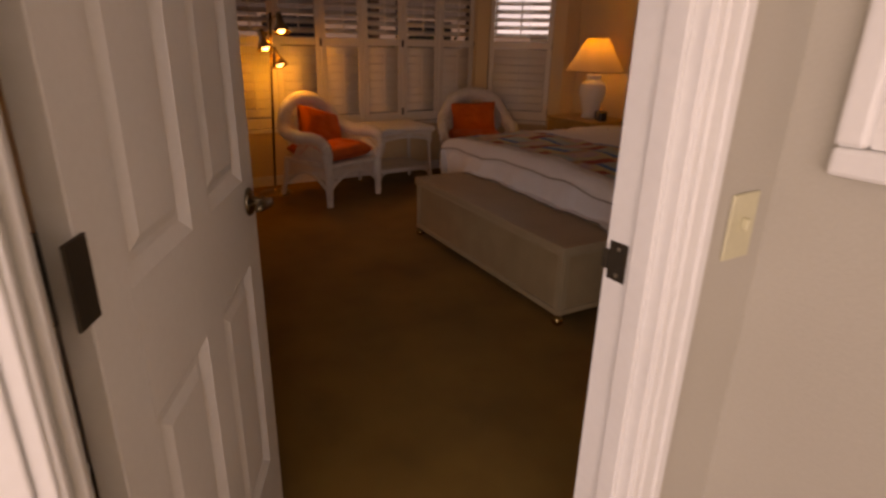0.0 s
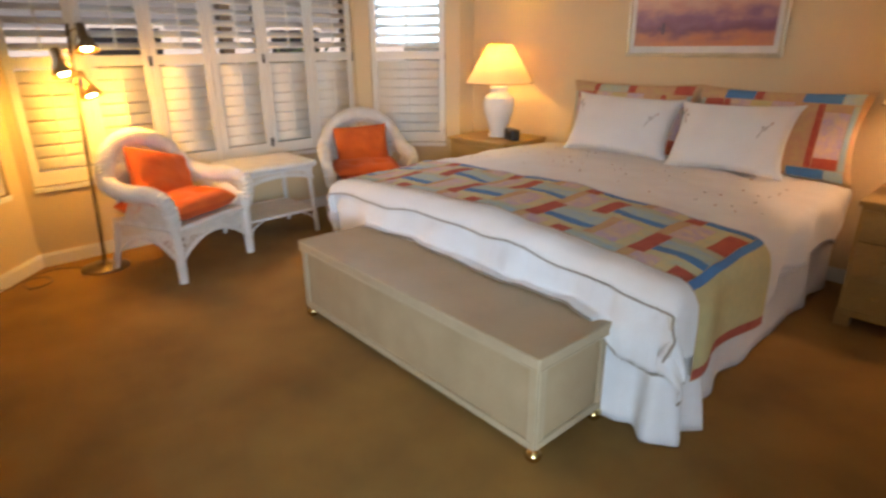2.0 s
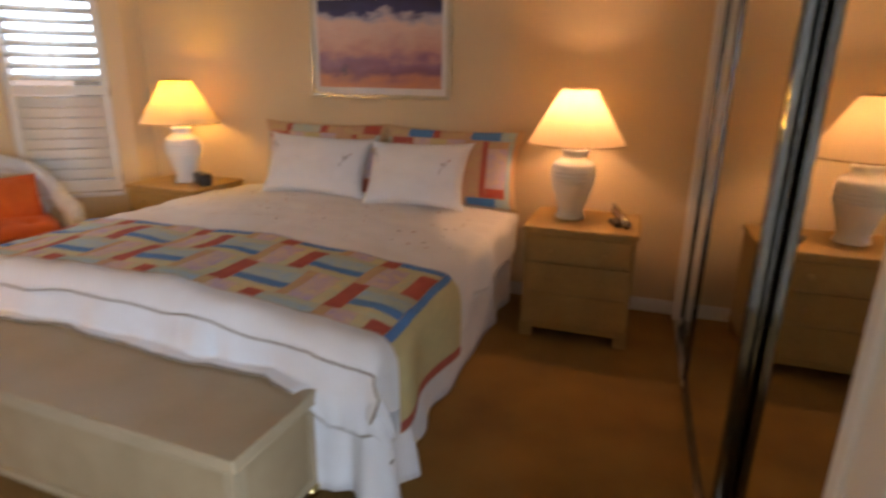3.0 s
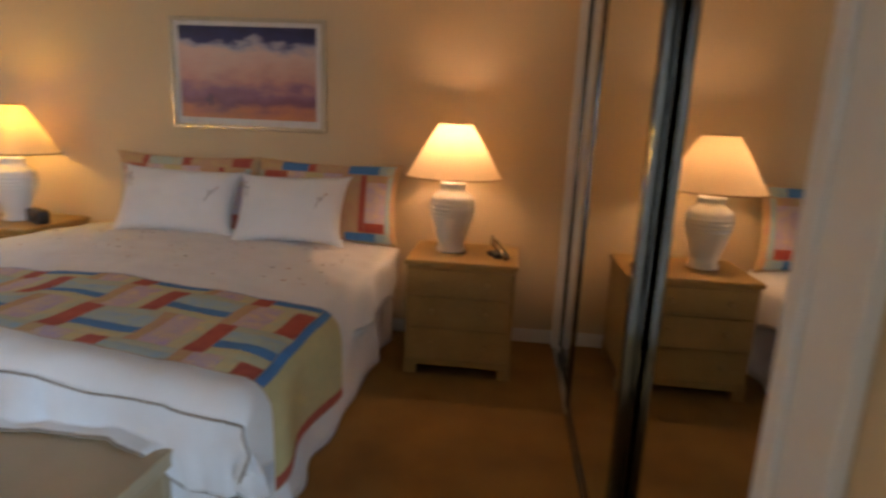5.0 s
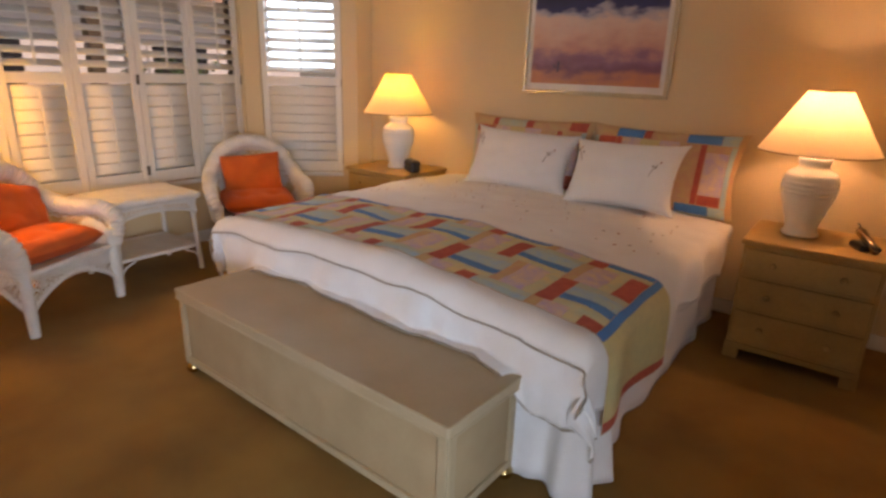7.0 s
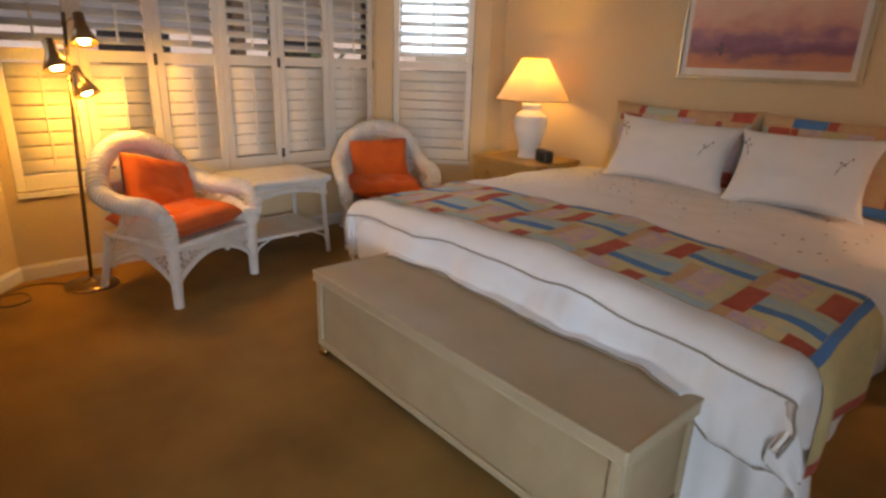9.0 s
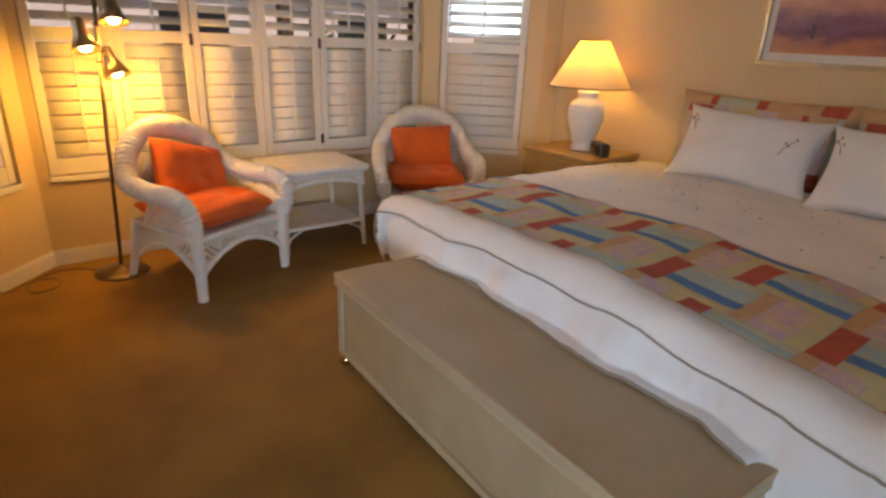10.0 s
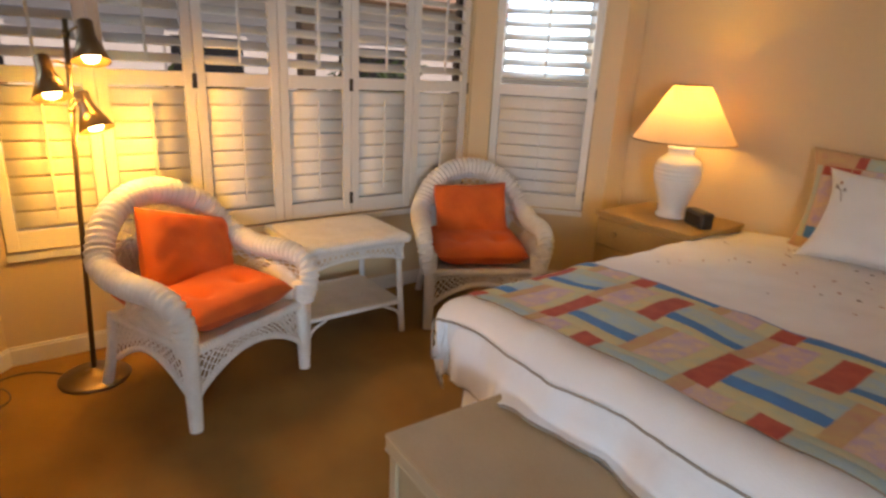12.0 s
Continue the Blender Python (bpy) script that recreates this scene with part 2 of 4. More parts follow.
# ---- the room ----
XW, XE, YN, YS, H = -4.47, -0.70, 4.25, -0.16, 2.44
XH, XC, YR = -0.58, -0.60, 1.28  # hall face of the door wall, closet front, return wall beside the closet
BAY = [(-4.47, 4.08), (-5.12, 3.48), (-5.12, 0.98), (-4.47, 0.38)]
SILL, HEAD = 0.49, 2.06
DOOR_Y0, DOOR_Y1, DOOR_H = -0.035, 0.775, 2.04
CLO_Y0, CLO_Y1, CLO_H = 1.36, 4.16, 2.06
slab("floor", [(-5.4, -3.4, -0.1, 3.2, 4.4, 0.0)], "carpet", "tan cut-pile carpet running through room and hall", "carpet floor")
slab("ceiling", [(-4.62, -3.4, H, 3.2, 4.4, H + 0.1), (-5.4, 0.2, HEAD, -4.62, 4.3, HEAD + 0.1)], "ceiling", "matt white ceiling with a lower bay soffit", "ceiling")
slab("wall_north", [(-4.62, YN, 0, 0.3, YN + 0.14, H)], "wall", "warm cream painted wall behind the bed", "wall")
slab("wall_west", [(-4.62, 4.08, 0, XW, YN, H), (-4.62, 0.38, HEAD, XW, 4.08, H), (-4.62, -0.3, 0, XW, 0.38, H)], "wall", "cream painted wall around the bay opening", "wall")
slab("wall_south", [(-4.62, YS - 0.12, 0, XH, YS, H)], "wall", "cream painted wall behind the dresser", "wall")
slab("wall_east", [(XE, YS, 0, XH, DOOR_Y0 - 0.02, H), (XE, DOOR_Y0 - 0.02, DOOR_H + 0.02, XH, DOOR_Y1 + 0.02, H), (XE, DOOR_Y1 + 0.02, 0, XH, YR, H)],
     "wall", "cream painted wall with the doorway", "wall")
slab("wall_closet", [(XC, CLO_Y0, CLO_H, XC + 0.12, CLO_Y1, H), (XC, CLO_Y1, 0, XC + 0.12, YN, H), (XC, YR, 0, XC + 0.12, CLO_Y0, H), (0.16, 1.10, 0, 0.3, YN, H)],
     "wall", "cream painted wall framing the mirrored closet", "wall")
slab("wall_hall_north", [(XH, 1.03, 0, 3.0, 1.10, H)], "hall_wall", "pale painted hall wall with a framed picture", "wall")
slab("wall_hall_lining", [(XH, DOOR_Y1 + 0.021, 0, XH + 0.004, 1.03, H), (XH, -0.28, 0, XH + 0.004, DOOR_Y0 - 0.021, H), (XH, DOOR_Y0 - 0.021, DOOR_H + 0.021, XH + 0.004, DOOR_Y1 + 0.021, H)],
     "hall_wall", "pale painted hall side of the door wall", "wall")
slab("wall_hall_west", [(XE, -3.2, 0, XH, YS - 0.12, H)], "taupe", "taupe painted landing wall", "wall")
slab("wall_hall_south", [(XE, -3.34, 0, 0.3, -3.2, H), (2.7, -3.34, 0, 3.14, -3.2, H), (0.3, -3.34, 0, 2.7, -3.2, 0.3), (0.3, -3.34, 2.2, 2.7, -3.2, H)], "taupe", "taupe painted landing wall with a wide window", "wall")
slab("wall_hall_east", [(3.0, -3.2, 0, 3.14, -2.85, H), (3.0, -0.65, 0, 3.14, 1.10, H), (3.0, -2.85, 0, 3.14, -0.65, 0.3), (3.0, -2.85, 2.2, 3.14, -0.65, H)], "taupe", "taupe painted landing wall with a wide window", "wall")


def along(a, b):
    """The pose whose x axis runs from a to b on the floor, and the length between them."""
    d = Vector((b[0] - a[0], b[1] - a[1]))
    return pose(a[0], a[1], 0, 0, 0, math.degrees(math.atan2(d.y, d.x))), d.length


# the three bay walls: each runs from south to north, so that its local +y looks outwards
SEGS = [(BAY[3], BAY[2]), (BAY[2], BAY[1]), (BAY[1], BAY[0])]
PANELS = [[(0.16, 0.775)], [(0.06 + 0.403 * i, 0.06 + 0.403 * (i + 1)) for i in range(6)], [(0.13, 0.76)]]
for k, (a, b) in enumerate(SEGS):
    m, n = along(a, b)
    g = Geo()
    x0, x1 = PANELS[k][0][0] - 0.003, PANELS[k][-1][1] + 0.003
    e = 0.06
    g.box(-0.0, 0, 0, n + e if k < 2 else n, 0.15, SILL)
    g.box(0, 0, SILL, x0, 0.15, HEAD)
    g.box(x1, 0, SILL, n, 0.15, HEAD)
    g.box(x0, 0, 2.0, x1, 0.15, HEAD)
    w = part("wall_bay_%s" % ("south", "middle", "north")[k], g, "wall")
    w.matrix_world = m
    tagged(w, "cream painted bay wall under shuttered windows", "wall", kind="structure")
    bb = Geo().box(0, -0.014, 0, n, -0.001, 0.075).box(0, -0.010, 0.075, n, -0.001, 0.088)
    o = part("baseboard_bay_%s" % ("south", "middle", "north")[k], bb, "white", bevel=0.003)
    o.matrix_world = m
    tagged(o, "white painted baseboard round the bay", "baseboard", kind="structure")
    # glazing: sash frame with a dark mullion behind each pair of shutters
    win = thing("window_%d" % (k + 1), m, "bay window pane in a bronze frame behind shutters", "window", kind="structure")
    g = Geo().box(x0, 0.09, SILL, x1, 0.13, SILL + 0.04).box(x0, 0.09, 1.96, x1, 0.13, 2.0)
    g.box(x0, 0.09, SILL + 0.04, x0 + 0.04, 0.13, 1.96).box(x1 - 0.04, 0.09, SILL + 0.04, x1, 0.13, 1.96)
    part("window_frame", g, "dark_metal", win)
    cuts = [x0 + 0.04] + [p[0] for p in PANELS[k][2::2]] + [x1 - 0.04]
    for c0, c1 in zip(cuts, cuts[1:]):
        p = part("pane", Geo().box(c0 + 0.021, 0.108, SILL + 0.041, c1 - 0.021, 0.112, 1.959), GLASS, win)
        p.visible_shadow = False
    for c in cuts[1:-1]:
        part("mullion", Geo().box(c - 0.02, 0.092, SILL + 0.041, c + 0.02, 0.128, 1.959), "dark_metal", win)
    part("window_sill", Geo().box(x0, -0.012, SILL - 0.02, x1, -0.001, SILL + 0.012), "white", win, bevel=0.003)

for name, a, b in (("north", (XW, YN), (XC, YN)), ("west", (XW, 4.08), (XW, YN)), ("south", (-3.2, YS), (XE, YS))):
    m, n = along(a, b)
    s = -1 if name != "south" else 1
    o = part("baseboard_" + name, Geo().box(0.002, min(0.002 * s, 0.014 * s), 0, n - 0.002, max(0.002 * s, 0.014 * s), 0.085), "white", bevel=0.003)
    o.matrix_world = m
    tagged(o, "white painted wooden baseboard along the wall", "baseboard", kind="structure")


# ---- plantation shutters ----
ZB, ZM, ZT = 0.505, 1.235, 1.99
PITCH = 0.0735


def slat_mesh(length):
    g = Geo()
    c = [(-0.0405, 0), (-0.028, 0.0034), (0.0, 0.0044), (0.028, 0.0034), (0.0405, 0), (0.028, -0.0034), (0.0, -0.0044), (-0.028, -0.0034)]
    v = [(x, y, z) for x in (0, length) for y, z in c]
    g.add(v, [tuple(range(8)), tuple(range(15, 7, -1))] + [(i, 8 + i, 8 + (i + 1) % 8, (i + 1) % 8) for i in range(8)])
    return g.mesh("slat", True)


def shutter(m, w, hinge_right, rod_at=0.5):
    """One full-height shutter: open louvres above the middle rail, closed ones below. Local x across, y outwards."""
    top = thing("shutter_panel", m, "white wooden shutter, upper louvres open, lower louvres closed", "window shutter", "plantation shutters in the bay")
    st = 0.045
    part("stile", Geo().box(0, 0, ZB, st, 0.028, ZT), "shutter", top, bevel=0.003)
    part("stile", Geo().box(w - st, 0, ZB, w, 0.028, ZT), "shutter", top, bevel=0.003)
    for z0, z1 in ((ZB, ZB + 0.085), (ZM - 0.035, ZM + 0.03), (ZT - 0.10, ZT)):
        part("rail", Geo().box(st + 0.0005, 0.002, z0, w - st - 0.0005, 0.026, z1), "shutter", top, bevel=0.002)
    sm = slat_mesh(w - 2 * st - 0.006)
    for lo, hi, tilt in ((ZB + 0.085, ZM - 0.035, 86), (ZM + 0.03, ZT - 0.10, 32)):
        k = int((hi - lo) / PITCH)
        off = (hi - lo - k * PITCH) / 2
        for i in range(k):
            p = part("slat", sm, "shutter", top)
            p.matrix_basis = pose(st + 0.003, 0.014, lo + off + PITCH * (i + 0.5), tilt + random.uniform(-2, 2))
        rz0, rz1 = lo + 0.05, hi - 0.05
        yy = -0.016 if tilt > 50 else -0.026
        part("tilt_rod", Geo().box(w * rod_at - 0.006, yy - 0.011, rz0, w * rod_at + 0.006, yy, rz1), "shutter", top, bevel=0.002)
    hx = w + 0.001 if hinge_right else -0.012
    for z in (0.60, 1.225, 1.86):
        part("hinge", Geo().box(hx - 0.004, -0.009, z - 0.033, hx + 0.008, -0.001, z + 0.033), "dark_metal", top, "dark bronze hinge", bevel=0.002)
    return top


for k, (a, b) in enumerate(SEGS):
    m, n = along(a, b)
    for i, (p0, p1) in enumerate(PANELS[k]):
        shutter(m @ pose(p0 + 0.002, 0.018, 0), p1 - p0 - 0.004, i % 2 == 1 if k == 1 else k == 2)


# ---- doorway ----
def door_leaf():
    m = pose(XE - 0.028, DOOR_Y0 + 0.006, 0, 0, 0, 154.0)
    w, h, t = 0.755, 2.02, 0.036
    d = tagged(thing("door_1", m, "white six-panel door standing open into the room", "door"), kind="structure")
    st, mid = 0.10, 0.095
    rails = [(0.012, 0.24), (0.79, 0.985), (1.62, 1.72), (1.91, h)]
    for x0, x1 in ((0, st), (w - st, w)):
        part("stile", Geo().box(x0, -t, 0.012, x1, 0, h), "door", d, bevel=0.002)
    for z0, z1 in rails:
        part("rail", Geo().box(st, -t, z0, w - st, 0, z1), "door", d)
    c0, c1 = w / 2 - mid / 2, w / 2 + mid / 2
    for (_, z0), (z1, _) in zip(rails, rails[1:]):
        part("mullion", Geo().box(c0, -t, z0, c1, 0, z1), "door", d)
        for x0, x1 in ((st, c0), (c1, w - st)):
            g = Geo()
            for y0, s in ((-0.001, -1), (-t + 0.001, 1)):
                q = [(0.0, 0), (0.022, 0.011), (0.034, 0.011), (0.052, 0.003)]
                rings = [[(x0 + i, y0 + s * dd, z0 + i), (x1 - i, y0 + s * dd, z0 + i), (x1 - i, y0 + s * dd, z1 - i), (x0 + i, y0 + s * dd, z1 - i)] for i, dd in q]
                v = [p for r in rings for p in r]
                f = [(a * 4 + b, a * 4 + (b + 1) % 4, a * 4 + 4 + (b + 1) % 4, a * 4 + 4 + b) for a in range(3) for b in range(4)] + [(12, 13, 14, 15)]
                g.add(v, f)
            part("door_panel", g, "door", d)
    for s in (1, -1):
        y = 0 if s > 0 else -t
        hd = part("door_handle", Geo().lathe([(0.001, 0), (0.031, 0), (0.033, 0.004), (0.028, 0.010), (0.013, 0.013), (0.011, 0.042), (0.012, 0.05), (0.001, 0.05)], 20), "knob", d, "satin nickel lever handle", smooth=True)
        hd.matrix_basis = pose(w - 0.065, y, 0.93, -90 * s, 0, 0)
        lv = part("lever", Geo().tube([(0, 0, 0.046), (-0.03, -0.006 * s, 0.05), (-0.075, -0.012 * s, 0.048), (-0.105, -0.014 * s, 0.046)], [0.011, 0.0125, 0.0115, 0.008], 10), "knob", hd, smooth=True)
    part("latch_plate", Geo().box(w - 0.0005, -t + 0.006, 0.90, w + 0.0015, -0.006, 0.96), "knob", d)
    for z in (0.25, 1.04, 1.82):
        g = Geo().box(-0.030, -t - 0.0045, z - 0.048, 0.014, -t - 0.0005, z + 0.048).box(0.0, 0.0005, z - 0.05, 0.034, 0.003, z + 0.05).tube([(-0.004, 0.004, z - 0.052), (-0.004, 0.004, z + 0.052)], 0.007, 10)
        part("hinge", g, "dark_metal", d, "aged bronze butt hinge", bevel=0.001)


door_leaf()
g = Geo()
for y0, y1 in ((DOOR_Y0 - 0.02, DOOR_Y0), (DOOR_Y1, DOOR_Y1 + 0.02)):
    g.box(XE - 0.004, y0, 0, XH + 0.004, y1, DOOR_H)
g.box(XE - 0.004, DOOR_Y0 - 0.02, DOOR_H, XH + 0.004, DOOR_Y1 + 0.02, DOOR_H + 0.02)
g.box(XH - 0.06, DOOR_Y1 - 0.012, 0, XH - 0.022, DOOR_Y1 - 0.0005, DOOR_H - 0.001).box(XH - 0.06, DOOR_Y0 + 0.0005, 0, XH - 0.022, DOOR_Y0 + 0.012, DOOR_H - 0.001)
tagged(part("door_frame", g, "white", bevel=0.002), "white painted door jamb with a stop", "door frame", kind="structure")
for side, x, s in (("hall", XH + 0.0005, 1), ("room", XE, -1)):
    g = Geo()
    for d0, d1, th in ((0.006, 0.022, 0.010), (0.0225, 0.052, 0.015), (0.0525, 0.076, 0.020)):
        xa, xb = (x, x + th) if s > 0 else (x - th, x - 0.0005)
        g.box(xa, DOOR_Y1 + d0, 0, xb, DOOR_Y1 + d1, DOOR_H + d1)
        if side == "hall":
            g.box(xa, DOOR_Y0 - d1, 0, xb, DOOR_Y0 - d0, DOOR_H + d1)
        else:
            g.box(xa, max(DOOR_Y0 - d1, YS + 0.001), 0, xb, max(DOOR_Y0 - d0, YS + 0.02), DOOR_H + d1)
        g.box(xa, DOOR_Y0 - d0, DOOR_H + d0, xb, DOOR_Y1 + d0, DOOR_H + d1)
    tagged(part("trim_door_" + side, g, "white", bevel=0.003), "white moulded door casing", "door casing", kind="structure")
sp = thing("strike_plate", pose(XE + 0.024, DOOR_Y1, 0.93), "dark bronze strike plate let into the jamb", "strike plate")
part("plate", Geo().box(-0.018, -0.0025, -0.035, 0.022, -0.0003, 0.035).box(-0.030, -0.006, -0.018, -0.018, -0.0005, 0.018), "dark_metal", sp, bevel=0.001)
part("screw", Geo().tube([(0.004, -0.0024, 0.024), (0.004, -0.004, 0.024)], 0.004, 8), "chrome", sp)
part("screw", Geo().tube([(0.004, -0.0024, -0.024), (0.004, -0.004, -0.024)], 0.004, 8), "chrome", sp)
sw = thing("light_switch", pose(XH + 0.0045, 0.945, 1.0), "ivory plastic light switch plate on the hall wall", "light switch")
part("plate", Geo().box(0.0, -0.036, -0.058, 0.006, 0.036, 0.058), "ivory", sw, bevel=0.003)
part("toggle", Geo().box(0.006, -0.005, -0.004, 0.018, 0.005, 0.016), "ivory", sw, bevel=0.002)

# ---- mirrored closet ----
for i, (y0, y1, x) in enumerate(((3.33, 4.155, XC + 0.045), (2.31, 3.38, XC + 0.012), (1.365, 2.36, XC + 0.045))):
    d = tagged(thing("closet_door_%d" % (i + 1), pose(x, y0, 0), "sliding mirror closet door in a dark metal frame", "mirror door", "sliding closet doors"), kind="structure")
    n = y1 - y0
    part("mirror", Geo().box(-0.004, 0.02, 0.05, 0.004, n - 0.02, CLO_H - 0.06), MIRROR, d)
    for ya, yb in ((0, 0.028), (n - 0.028, n)):
        arc = [(-0.007 - 0.009 * math.sin(math.pi * q / 12), ya + (yb - ya) * q / 12) for q in range(13)] + [(0.010, yb), (0.010, ya)]
        k = len(arc)
        g = Geo().add([(px, py, z) for z in (0.03, CLO_H - 0.035) for px, py in arc], [tuple(range(k)), tuple(range(2 * k - 1, k - 1, -1))] + [(q, (q + 1) % k, k + (q + 1) % k, k + q) for q in range(k)])
        st = part("stile", g, "bead", d, "polished convex metal edge strip")
        for poly in st.data.polygons:
            poly.use_smooth = 2 < poly.index < 14
    part("rail", Geo().box(-0.010, 0.028, 0.03, 0.010, n - 0.028, 0.055), "track", d)
    part("rail", Geo().box(-0.010, 0.028, CLO_H - 0.06, 0.010, n - 0.028, CLO_H - 0.035), "track", d)
trk = thing("closet_track", pose(XC + 0.03, CLO_Y0, 0), "metal floor and head track of the sliding doors", "door track", kind="structure")
part("floor_track", Geo().box(-0.035, 0, 0, 0.04, CLO_Y1 - CLO_Y0, 0.006).box(-0.022, 0, 0.006, -0.018, CLO_Y1 - CLO_Y0, 0.016).box(0.014, 0, 0.006, 0.018, CLO_Y1 - CLO_Y0, 0.016), "chrome", trk)
part("head_track", Geo().box(-0.036, 0, CLO_H - 0.03, 0.05, CLO_Y1 - CLO_Y0, CLO_H - 0.001), "track", trk)
g = Geo().box(XC - 0.018, CLO_Y0 - 0.06, 0, XC - 0.0005, CLO_Y0, CLO_H + 0.06).box(XC - 0.012, CLO_Y1, 0, XC - 0.0005, CLO_Y1 + 0.05, CLO_H + 0.06)
g.box(XC - 0.018, CLO_Y0, CLO_H, XC - 0.0005, CLO_Y1, CLO_H + 0.06).box(XC, CLO_Y0, 0, XC + 0.12, CLO_Y0 + 0.004, CLO_H).box(XC, CLO_Y1 - 0.004, 0, XC + 0.12, CLO_Y1, CLO_H)
g.box(XE - 0.014, YR - 0.075, 0, XE - 0.0005, YR - 0.012, CLO_H + 0.06).box(XE - 0.019, YR - 0.0115, 0, XC - 0.019, YR + 0.013, CLO_H + 0.06)
tagged(part("trim_closet", g, "white", bevel=0.003), "white painted closet casing", "closet casing", kind="structure")

# ---- bed ----
BX, BY, HW, TOPZ, RR = -2.64, 2.205, 1.0, 0.595, 0.065


def fold(e, r=RR):
    if e <= 0:
        return 0.0, 0.0
    if e < r * math.pi / 2:
        return r * math.sin(e / r), r * (1 - math.cos(e / r))
    k = e - r * math.pi / 2
    return r + 0.01 * k, r + k


def drape(a, b, lift=0.0):
    """The duvet's surface: a across the bed, b from the foot (negative hangs down). Lift raises it along the normal."""
    crown = 1 - max(-1, min(1, a / HW)) ** 2  # the stuffing lies thickest along the middle
    skew = 0.055 * (1 - max(-1, min(1, a / HW))) + 0.018 * crown
    oa, da = fold(abs(a) - HW)
    ob, db = fold(-b)
    ob -= 0.05 * max(0.0, db - RR)
    d = math.hypot(da, db)
    wav = noise.noise((a * 2.3, b * 2.3, 3.1)) * 0.024 + noise.noise((a * 7, b * 7, 1.7)) * 0.009 + noise.noise((a * 16, b * 16, 4.7)) * 0.003
    hang = min(1.0, d / 0.12)
    crease = 0.010 * noise.noise((a * 12, b * 4, 2.9)) + 0.006 * noise.noise((a * 30, b * 7, 8.1))
    ripple = (0.007 * math.sin(a * 13 + 1.3 * math.sin(a * 5)) + crease) * hang * (db > 0) + 0.020 * math.sin(b * 12 + math.sin(b * 5)) * hang * (da > 0)
    na, nb = min(1.0, da / RR) * math.copysign(1, a), -min(1.0, db / RR)
    x = max(-HW, min(HW, a)) + math.copysign(oa, a) + na * (lift + ripple * (da > 0))
    y = skew + max(b, 0) - ob + nb * (lift - ripple * (db > 0))
    z = TOPZ - 0.012 + 0.048 * crown - d + (wav + lift) * (1 - 0.8 * hang) - 0.03 * min(1, max(0, b - 1.5)) + 0.02 * hang * noise.noise((a * 4, b * 4, 9))
    return Vector((x, y, max(z, 0.02)))


bed = thing("bed", pose(BX, BY, 0), "king-size bed with a white linen bedskirt against the wall", "bed")
part("mattress", Geo().box(-0.97, 0.14, 0.32, 0.97, 2.0, 0.540), "duvet", bed, bevel=0.05)
part("box_spring", Geo().box(-0.97, 0.16, 0.09, 0.97, 2.0, 0.318), "skirt", bed, bevel=0.02)
for x in (-0.85, 0.85):
    for y in (0.3, 1.9):
        part("leg", Geo().lathe([(0.02, 0), (0.03, 0.09)], 10, (x, y, 0)), "dark_metal", bed)


def skirt_run(p, q, seed, flare=0.0):
    p, q = Vector(p), Vector(q)
    n = Vector((q.y - p.y, p.x - q.x, 0)).normalized()

    def fn(u, v):
        s = u * (q - p).length
        deep = (1 - v)
        off = 0.012 * math.sin(s * 17 + seed) + 0.016 * noise.noise((s * 5, seed, 0)) * 1.6
        c = p.lerp(q, u) + n * (off * deep + 0.02 * deep + flare * deep * (u if flare > 0 else 0))
        return Vector((c.x, c.y, 0.46 * v + 0.006 + 0.012 * noise.noise((s * 6, seed, 4)) * (v < 0.01)))
    return Geo().grid(fn, 140, 10)


part("bedskirt", skirt_run((-1.0, 0.145, 0), (1.0, 0.045, 0), 1.0), "skirt", bed, "white linen bedskirt", smooth=True, thick=0.004)
part("bedskirt", skirt_run((1.0, 0.045, 0), (1.02, 2.0, 0), 2.0), "skirt", bed, "white linen bedskirt", smooth=True, thick=0.004)
part("bedskirt", skirt_run((-1.0, 2.0, 0), (-1.0, 0.145, 0), 3.0), "skirt", bed, "white linen bedskirt", smooth=True, thick=0.004)


def corner_fold(u, v):
    """Loose cloth round the foot corner: a broad flap along the foot, then a turn up the side."""
    t = max(0.0, min(1.0, (u - 0.55) / 0.3)) * math.pi / 2
    run = min(u, 0.55) / 0.55 * 0.26
    side = max(0.0, u - 0.85) / 0.15 * 0.10
    low = 1 - v
    r = 0.05 + low * (0.055 + 0.030 * math.sin(u * 12 + 0.6) + 0.014 * math.sin(u * 27))
    return Vector((0.73 + run + r * math.sin(t) + 0.01, 0.040 - r * math.cos(t) * 0.8 + side + 0.004, 0.008 + 0.45 * v))


part("bedskirt_corner", Geo().grid(corner_fold, 110, 12), "skirt", bed, "gathered corner of the bedskirt, reaching the carpet", smooth=True, thick=0.004)

duvet = thing("duvet", pose(BX, BY, 0), "white embroidered cotton duvet spread over the bed", "duvet")


def hem(a):
    """How far the duvet hangs over the foot."""
    return -0.108 - 0.004 * math.sin(a * 9) - 0.014 * noise.noise((a * 5, 0.3, 7.7))


def side_hem(b):
    return 1.27 + 0.025 * math.sin(b * 11) + 0.04 * noise.noise((b * 5, 4.3, 2.7))


def duvet_fn(u, v):
    b = hem(-1.25 + 2.5 * u) * (1 - v) + 1.98 * v
    s = side_hem(b)
    return drape(-s + 2 * s * u, b)


